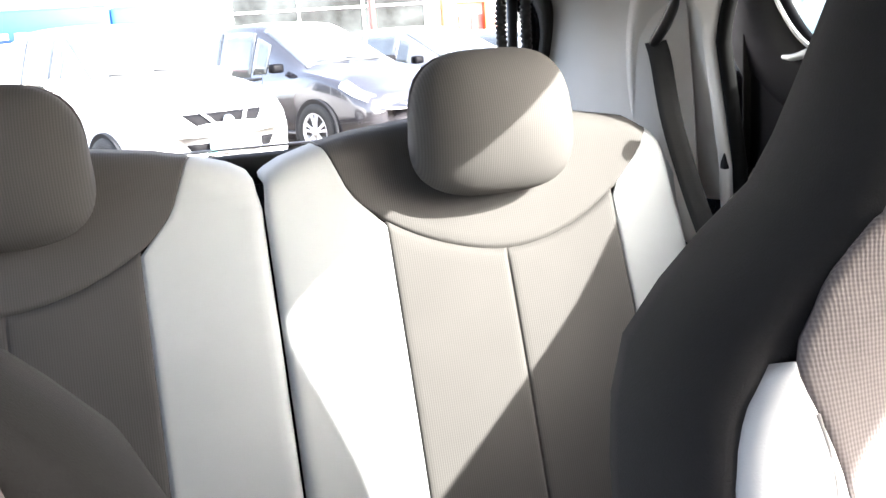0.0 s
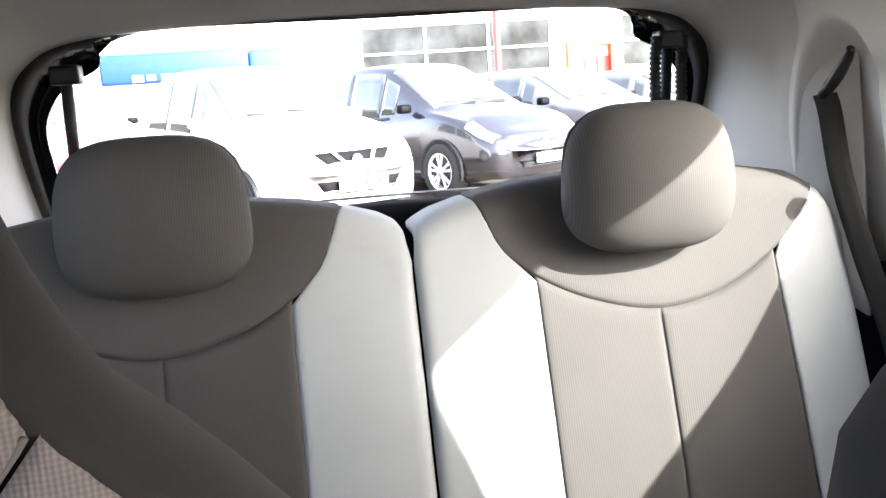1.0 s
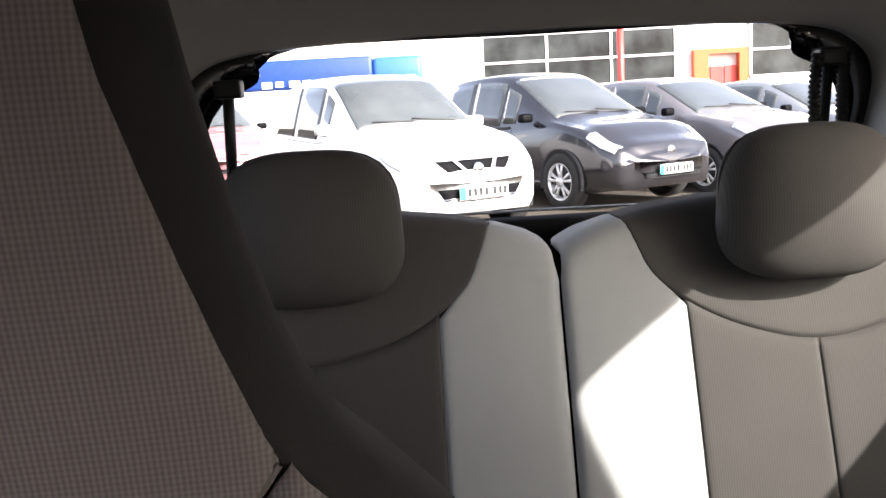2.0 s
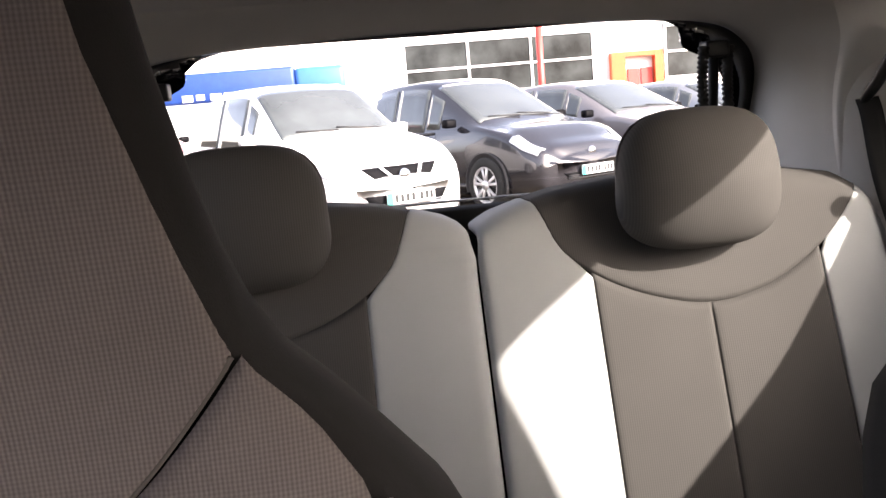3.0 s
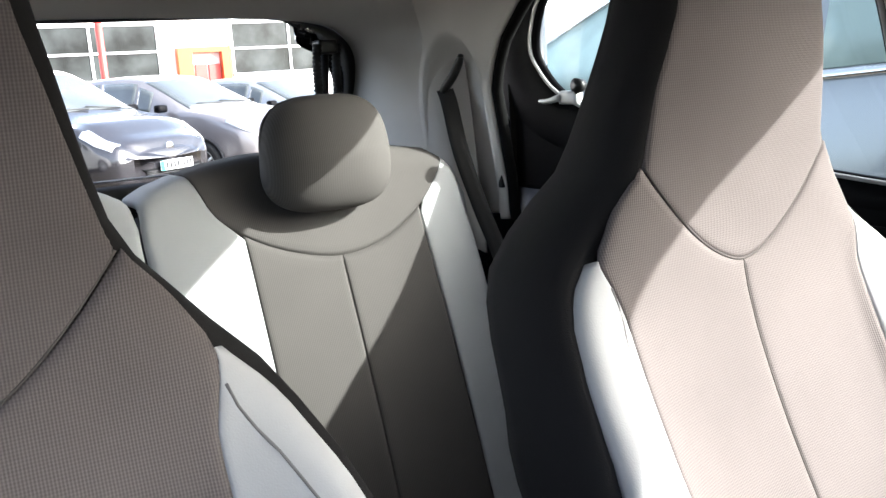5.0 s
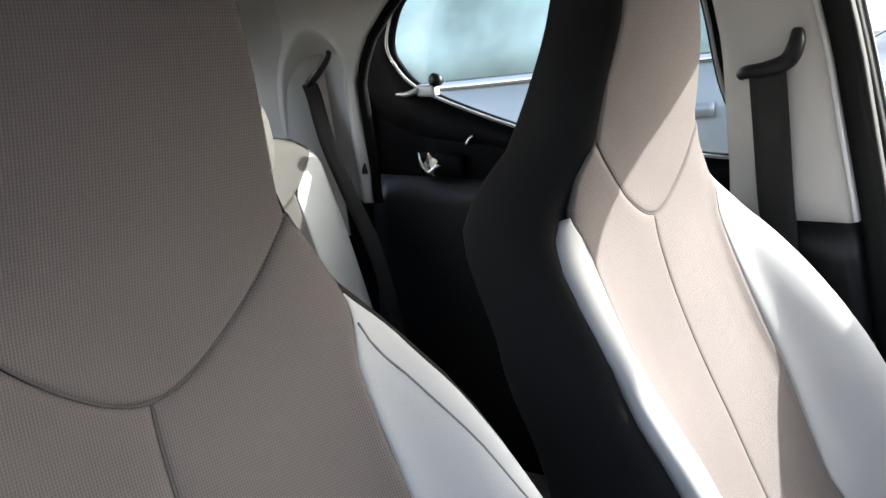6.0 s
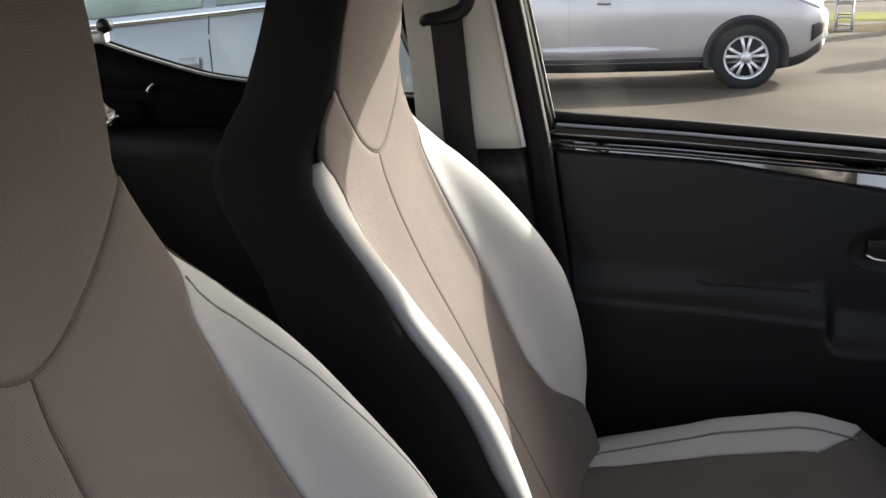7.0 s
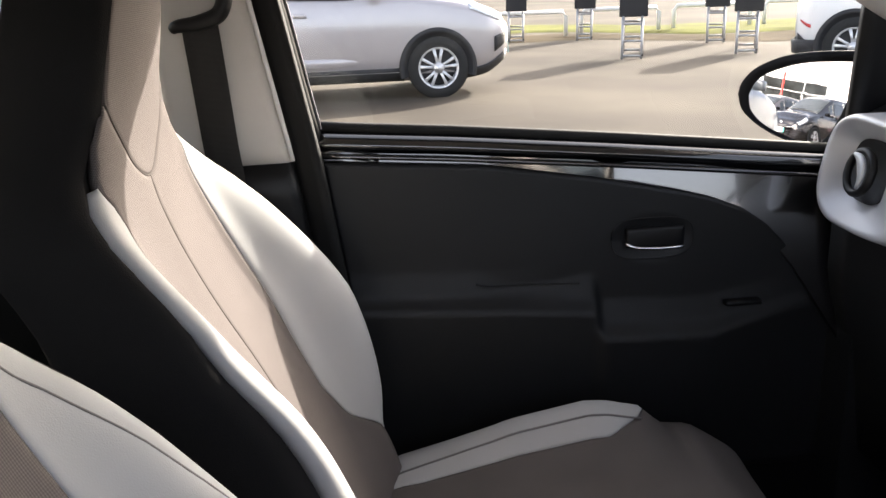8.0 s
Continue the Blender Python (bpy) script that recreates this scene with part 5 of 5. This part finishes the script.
        rs.append([at_station(s, 0, a, 1, 0.006) for a in np.linspace(8.15, 11.0, 8)] + [at_station(s, 0, a, -1, 0.006) for a in np.linspace(11.0, 8.15, 8)[1:]])
    part("windscreen", sheet([r[::-1] for r in rs], 0.004), glaze, who, "dark sloping windscreen")
    rs = []
    for i in range(7):
        s = 7.12 + 0.75 * i / 6
        rs.append([at_station(s, 0, a, 1, 0.006) for a in np.linspace(8.3, 11.0, 6)] + [at_station(s, 0, a, -1, 0.006) for a in np.linspace(11.0, 8.3, 6)[1:]])
    part("rear_window", sheet([r[::-1] for r in rs], 0.004), glaze, who, "dark rear window")
    # wipers
    for x0 in (-0.05, 0.45):
        part("wiper", tube([at_station(4.08, 0, 11 - abs(x0) * 3, 1 if x0 > 0 else -1, 0.02) , at_station(4.16, 0, 11 - abs(x0 - 0.5) * 3, 1 if x0 > 0.5 else -1, 0.02)], 0.008, 6), CLADDING, who, "black wiper")
    # nose: lamps, grille, plate, lower intake
    for sgn in (-1, 1):
        patch("headlight", 1.25, 2.75, 5.6, 8.3, sgn, LAMPGLASS, "clear headlight", 0.010, 8, 4)
        patch("tail_light", 8.1, 8.6, 5.0, 7.5, sgn, REDLENS, "red tail light", 0.008, 5, 4)
        bm = bmesh.new()
        bmesh.ops.create_cone(bm, cap_ends=True, segments=20, radius1=0.055, radius2=0.045, depth=0.03, matrix=Matrix.Translation((sgn * W * 0.36, f + 0.115, 0.40)) @ pose(0, 0, 0, 90, 0, sgn * 20))
        part("fog_lamp", bm, LAMPGLASS, who, "round fog lamp")
        mx = part("wing_mirror", box(bmesh.new(), (sgn * (W / 2 + 0.06) - 0.085, yc + 0.34, h1 + 0.005), (sgn * (W / 2 + 0.06) + 0.085, yc + 0.46, h1 + 0.115), 0.035), SATIN if face == "hatch" else paint, who, "wing mirror")

    def nose(x, z, out=0.012):
        """Place on the nose above x, at height z."""
        best, last_hw, last_y = None, 0.0, f
        for q in sm[:N * 3]:
            r = ring(q)
            zs, xs = [p[1] for p in r[1:]], [p[0] for p in r[1:]]
            hw = ramp(z, zs, xs) if zs[0] <= z <= zs[-1] else 0.0
            if hw >= abs(x):
                best = q[0] if q[0] <= f + 0.001 else last_y + (q[0] - last_y) * (abs(x) - last_hw) / max(1e-6, hw - last_hw) if abs(x) > last_hw else q[0]
                break
            last_hw, last_y = hw, q[0]
        y = best if best is not None else f + 0.3
        if best is not None and best <= f + 0.001:
            y -= 0.066 * max(0.0, 1 - (x / (0.60 * W / 2)) ** 2) ** 0.5 * max(0.0, 1 - abs((z - (lip + h0 - 0.16) / 2) / ((h0 - 0.16 - lip) / 2)) ** 2.0)
        return Vector((x, y - out, z))

    def nose_sheet(name, x0, x1, z0, z1, mat, lab, out=0.012, parent=None, taper=1.0):
        rs = [[nose((x0 + (x1 - x0) * i / 10) * (1 if j == 4 else taper + (1 - taper) * j / 4), z0 + (z1 - z0) * j / 4, out) for i in range(11)] for j in range(5)]
        return part(name, sheet(rs, 0.01), mat, parent or who, lab)
    nose_sheet("lower_intake", -W * 0.27, W * 0.27, 0.365, 0.50 if face == "v" else 0.44, GRILLE, "black lower intake", 0.010, None, 0.80)
    for z in (0.372, 0.392, 0.41):
        part("intake_bar", tube([nose(x, z, 0.022) for x in np.linspace(-W * 0.24, W * 0.24, 9)], 0.006, 6), CHROME if face == "v" else CLADDING, who, "intake bar")
    gr = None if face in ("hatch", "side") else nose_sheet("grille", -W * 0.25, W * 0.25, h0 - 0.21, h0 - 0.05, GRILLE, "black grille", 0.008, None, 0.6)
    if face == "v":
        for sgn in (-1, 1):
            part("grille_bar", strip([nose(sgn * W * 0.14, h0 - 0.04, 0.03), nose(sgn * W * 0.095, h0 - 0.13, 0.03), nose(sgn * W * 0.05, h0 - 0.215, 0.03)], 0.035, 0.008, Vector((1, 0, 0))), paint, gr, "painted slanting bar")
    bm = bmesh.new()
    bmesh.ops.create_cone(bm, cap_ends=True, segments=24, radius1=0.062, radius2=0.055, depth=0.014, matrix=Matrix.Translation(nose(0, h0 - 0.14, 0.03)) @ pose(0, 0, 0, 90, 0, 0))
    part("badge", bm, CHROME, who, "round chrome badge")
    py = nose(0, 0.46, 0.035)
    pl = part("number_plate", box(bmesh.new(), (-0.26, py.y - 0.012, 0.405), (0.26, py.y, 0.515), 0.004), PLATEWHITE, who, "white number plate")
    part("plate_band", box(bmesh.new(), (-0.258, py.y - 0.016, 0.407), (-0.20, py.y - 0.011, 0.513)), PLATEGREEN, pl, "teal plate band", False)
    for i, x in enumerate((-0.16, -0.10, -0.04, 0.02, 0.11, 0.17, 0.22)):
        part("plate_bar", box(bmesh.new(), (x - 0.017, py.y - 0.0155, 0.425), (x + 0.017, py.y - 0.0115, 0.495)), CLADDING, pl, "", False)
    if face == "suv":
        for sgn in (-1, 1):
            patch("rear_bumper", 7.75, 8.97, 1.02, 2.0 if tail else 3.3, sgn, CLADDING, "black rear bumper", 0.014, 10, 4)
            patch("bumper_cladding", 0.7, 3.05, 1.02, 2.0, sgn, CLADDING, "black lower bumper", 0.012, 12, 3)
            patch("lamp_recess", 0.75, 1.6, 2.5, 3.6, sgn, CLADDING, "dark lamp recess", 0.010, 5, 3)
            patch("skid_plate", 0.1, 0.75, 1.02, 1.6, sgn, ALLOY, "silver skid plate", 0.016, 4, 2)
    if tail:
        # lower bumper wrapped round the tail
        half = [(0.985, b - 0.62), (0.985, b - 0.22), (0.95, b - 0.08), (0.86, b + 0.02), (0.62, b + 0.07), (0.0, b + 0.085)]
        line = curve([(x * W / 2, y, 0) for x, y in half] + [(-x * W / 2, y, 0) for x, y in half[-2::-1]], 40)
        part("lower_bumper", sheet([[Vector((p.x * k, p.y + o, z)) for p in line] for z, k, o in ((0.215, 0.93, -0.06), (0.235, 0.99, -0.005), (0.36, 1.0, 0.008), (0.39, 0.985, -0.02))], 0.01), CLADDING, who, "black lower rear bumper")
    # wheels in dark arches
    for y in (-wheelbase / 2, wheelbase / 2):
        for sgn in (-1, 1):
            xw = sgn * (W / 2 + 0.012)
            rs = []
            for rr, o in ((0.2, 0.0), (1.09, 0.0), (1.10, 0.012), (1.24 if arches is CLADDING and face == "suv" else 1.14, 0.016), (1.27 if arches is CLADDING and face == "suv" else 1.15, -0.02)):
                rs.append([Vector((xw + sgn * o, y + tyre * rr * math.cos(a), max(0.16, tyre + tyre * rr * math.sin(a)))) for a in np.linspace(math.pi * 1.08, -math.pi * 0.08, 25)])
            part("wheel_arch", sheet(rs if sgn > 0 else [r[::-1] for r in rs]), CLADDING, who, "dark wheel arch")
            wheel(who, xw + sgn * 0.016, y, tyre, spokes)
    return who


def on_ground(x, y):
    return Vector((x, y, ground_z(x, y)))


# white small hatchback behind the car, nose towards it
parked_car(on_ground(-0.58, 9.55), 29, 3.80, 1.66, 1.60, 0.80, 1.01, -0.90, -0.10, 1.25, 0.95, WHITEPAINT, "white small hatchback with a V-shaped chrome grille", 2.45, 0.30, 5, CLADDING, "v")
# slate grey hatchback beside it
parked_car(on_ground(1.58, 11.9), 30, 4.45, 1.77, 1.66, 0.80, 1.04, -1.15, -0.10, 1.45, 0.98, GREYPAINT, "slate grey electric hatchback with long clear headlights", 2.70, 0.34, 5, CLADDING, "hatch")
parked_car(on_ground(3.75, 13.2), 30, 4.4, 1.80, 1.58, 0.85, 1.05, -1.10, -0.10, 1.45, 1.0, BLACKPAINT, "pewter grey hatchback in the parked row", 2.65, 0.32, 5, CLADDING, "hatch")
parked_car(on_ground(6.1, 14.9), 30, 4.4, 1.80, 1.55, 0.85, 1.03, -1.10, -0.10, 1.45, 1.0, DARKSILVER, "grey hatchback at the end of the parked row", 2.65, 0.32, 5, CLADDING, "hatch")
# red hatchback beyond the white one
parked_car(on_ground(-4.0, 15.6), 32, 3.9, 1.70, 1.50, 0.80, 1.0, -0.95, -0.10, 1.35, 0.95, REDPAINT, "faded red hatchback parked behind the white one", 2.5, 0.30, 5, CLADDING, "hatch")
# silver crossover, seen side-on through the front passenger window
parked_car(Vector((9.05 + 0.88, 0.30, -0.195)), 2, 4.13, 1.765, 1.57, 0.92, 1.08, -1.00, -0.25, 1.35, 1.08, SILVERPAINT, "silver crossover with black wheel arches", 2.50, 0.335, 5, CLADDING, "suv", CLADDING)
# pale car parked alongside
parked_car(Vector((2.85, 2.22, -0.07)), 192, 3.50, 1.76, 1.66, 0.92, 1.12, -0.75, 0.20, 1.40, 1.12, PALESILVER, "silver-grey tall hatchback parked alongside", 2.50, 0.315, 5, CLADDING, "side", CLADDING, glaze=BRIGHTVIEW)
# white car beyond the stands, tail towards the crossover
parked_car(on_ground(8.81, -7.08), -32, 3.9, 1.78, 1.60, 0.86, 1.05, -1.00, -0.10, 1.30, 1.00, WHITEPAINT, "white crossover with black wheel arches and red tail lights", 2.70, 0.32, 5, CLADDING, "suv", CLADDING, tail=True)

# ---- showroom and yard ----
shop = thing("showroom", (4.6, 29, ground_z(4, 29)), "white rendered showroom with a band of framed windows", "building")
part("wall", box(bmesh.new(), (-40, 0, -1), (30, 6, 9.0)), RENDERWALL, shop, "", False)
for x0, z0, n in ((-2.6, 1.95, 3), (6.1, 1.95, 3)):
    wide = 2.08
    for i in range(n):
        for j in range(2):
            part("window", box(bmesh.new(), (x0 + i * wide, -0.08, z0 + j * 0.85), (x0 + (i + 1) * wide - 0.08, 0.04, z0 + j * 0.85 + 0.78)), WINDOWDARK, shop, "dark framed window pane", False)
    bm = bmesh.new()
    for i in range(n + 1):
        box(bm, (x0 + i * wide - 0.08, -0.12, z0 - 0.06), (x0 + i * wide, 0.02, z0 + 1.75))
    for j in range(3):
        box(bm, (x0 - 0.08, -0.118, z0 + j * 0.85 - 0.07), (x0 + n * wide, 0.02, z0 + j * 0.85))
    part("window_frame", bm, FRAMEWHITE, shop, "white window frame", False)
bm = bmesh.new()
box(bm, (4.15, -0.3, -0.2), (4.62, 0.05, 2.85))
box(bm, (5.62, -0.3, -0.2), (5.90, 0.05, 2.85))
box(bm, (4.62, -0.29, 2.68), (5.62, 0.05, 2.85))
part("door_surround", bm, ORANGE, shop, "orange door surround", False)
for x in (4.75, 5.20):
    part("door_leaf", box(bmesh.new(), (x, -0.10, -0.2), (x + 0.38, 0.03, 2.3)), REDPOLE, shop, "red door leaf", False)
pole = thing("flag_pole", (5.2, 23.5, ground_z(5.2, 23.5)), "red painted metal post", "post")
part("post", tube([(0, 0, 0), (0, 0, 3.6)], 0.09, 10), REDPOLE, pole)
van = thing("van", (-2.75, 26, ground_z(-2.75, 26)), "long blue panel van behind the parked cars", "van")
part("body", box(bmesh.new(), (-2.6, -0.9, 2.02), (1.35, 0.9, 2.85), 0.10), BLUE, van, "blue upper side")
part("cab", box(bmesh.new(), (1.354, -0.88, 1.95), (2.75, 0.88, 2.80), 0.14), LIGHTBLUE, van, "lighter blue cab")
part("lower_body", box(bmesh.new(), (-2.58, -0.88, 0.35), (2.72, 0.88, 2.018), 0.05), PLATEWHITE, van, "white lower panel")
for i, w in enumerate((0.28, 0.22, 0.30, 0.24, 0.30, 0.26, 0.20)):
    part("lettering", box(bmesh.new(), (-1.75 + i * 0.38, -0.925, 2.08 + 0.03 * (i % 2)), (-1.75 + i * 0.38 + w, -0.895, 2.26)), PLATEWHITE, van, "white lettering bar", False)
for i in range(3):
    part("lettering", box(bmesh.new(), (1.55 + i * 0.36, -0.905, 2.10), (1.55 + i * 0.36 + 0.28, -0.875, 2.26)), PLATEWHITE, van, "white lettering bar", False)
for y in (-1.7, 1.7):
    for sgn in (-1, 1):
        bm = bmesh.new()
        bmesh.ops.create_cone(bm, cap_ends=True, segments=28, radius1=0.36, radius2=0.36, depth=0.22, matrix=Matrix.Translation((y, sgn * 0.80, 0.36)) @ pose(0, 0, 0, 90, 0, 0))
        part("wheel", bm, TYRE, van, "black tyre")


def display_stand(x, y, turn):
    """A dark board on grey trestle legs."""
    who = thing("display_stand", on_ground(x, y), "black display board on grey metal trestle legs", "display stand", "display stands")
    who.rotation_euler.z = radians(turn)
    for sx in (-0.5, 0.5):
        for sy in (-0.14, 0.14):
            part("leg", tube([(sx, sy, 0), (sx * 0.55, sy, 0.62)], 0.022, 6), GALV, who, "grey metal leg")
        for z in (0.05, 0.26, 0.50):
            k = 1 - 0.45 * z / 0.62
            part("rung", tube([(sx * k, -0.14, z), (sx * k, 0.14, z)], 0.018, 6), GALV, who, "grey metal rung")
        part("brace", tube([(sx, -0.15, 0.05), (-sx * 0.5, -0.15, 0.60)], 0.016, 6), CLADDING, who, "dark brace")
    part("board", box(bmesh.new(), (-0.30, -0.22, 0.60), (0.30, 0.20, 1.75), 0.02), CLADDING, who, "black board")
    return who


for x, y, a in ((12.9, -4.25, -17), (12.8, -6.0, -23), (15.2, -6.45, -21), (17.6, -4.65, -14), (17.9, -3.3, -10)):
    display_stand(x, y, a)


def hoop_rail(x, y):
    who = thing("hoop_rail", on_ground(x, y), "white painted metal hoop barrier", "barrier", "hoop barriers")
    part("hoop", tube([(0, -0.85, 0), (0, -0.85, 0.42), (0, -0.78, 0.52), (0, 0.78, 0.52), (0, 0.85, 0.42), (0, 0.85, 0)], 0.045, 8), WHITERAIL, who)
    return who


for i in range(7):
    hoop_rail(18.6 + 0.05 * i, -1.6 - i * 2.05)
bollard = thing("bollard", on_ground(8.0, 1.9), "short white marker post on the verge", "bollard")
part("post", tube([(0, 0, 0), (0, 0, 0.30), (0, 0, 0.36)], [0.06, 0.06, 0.035], 12), WHITERAIL, bollard)
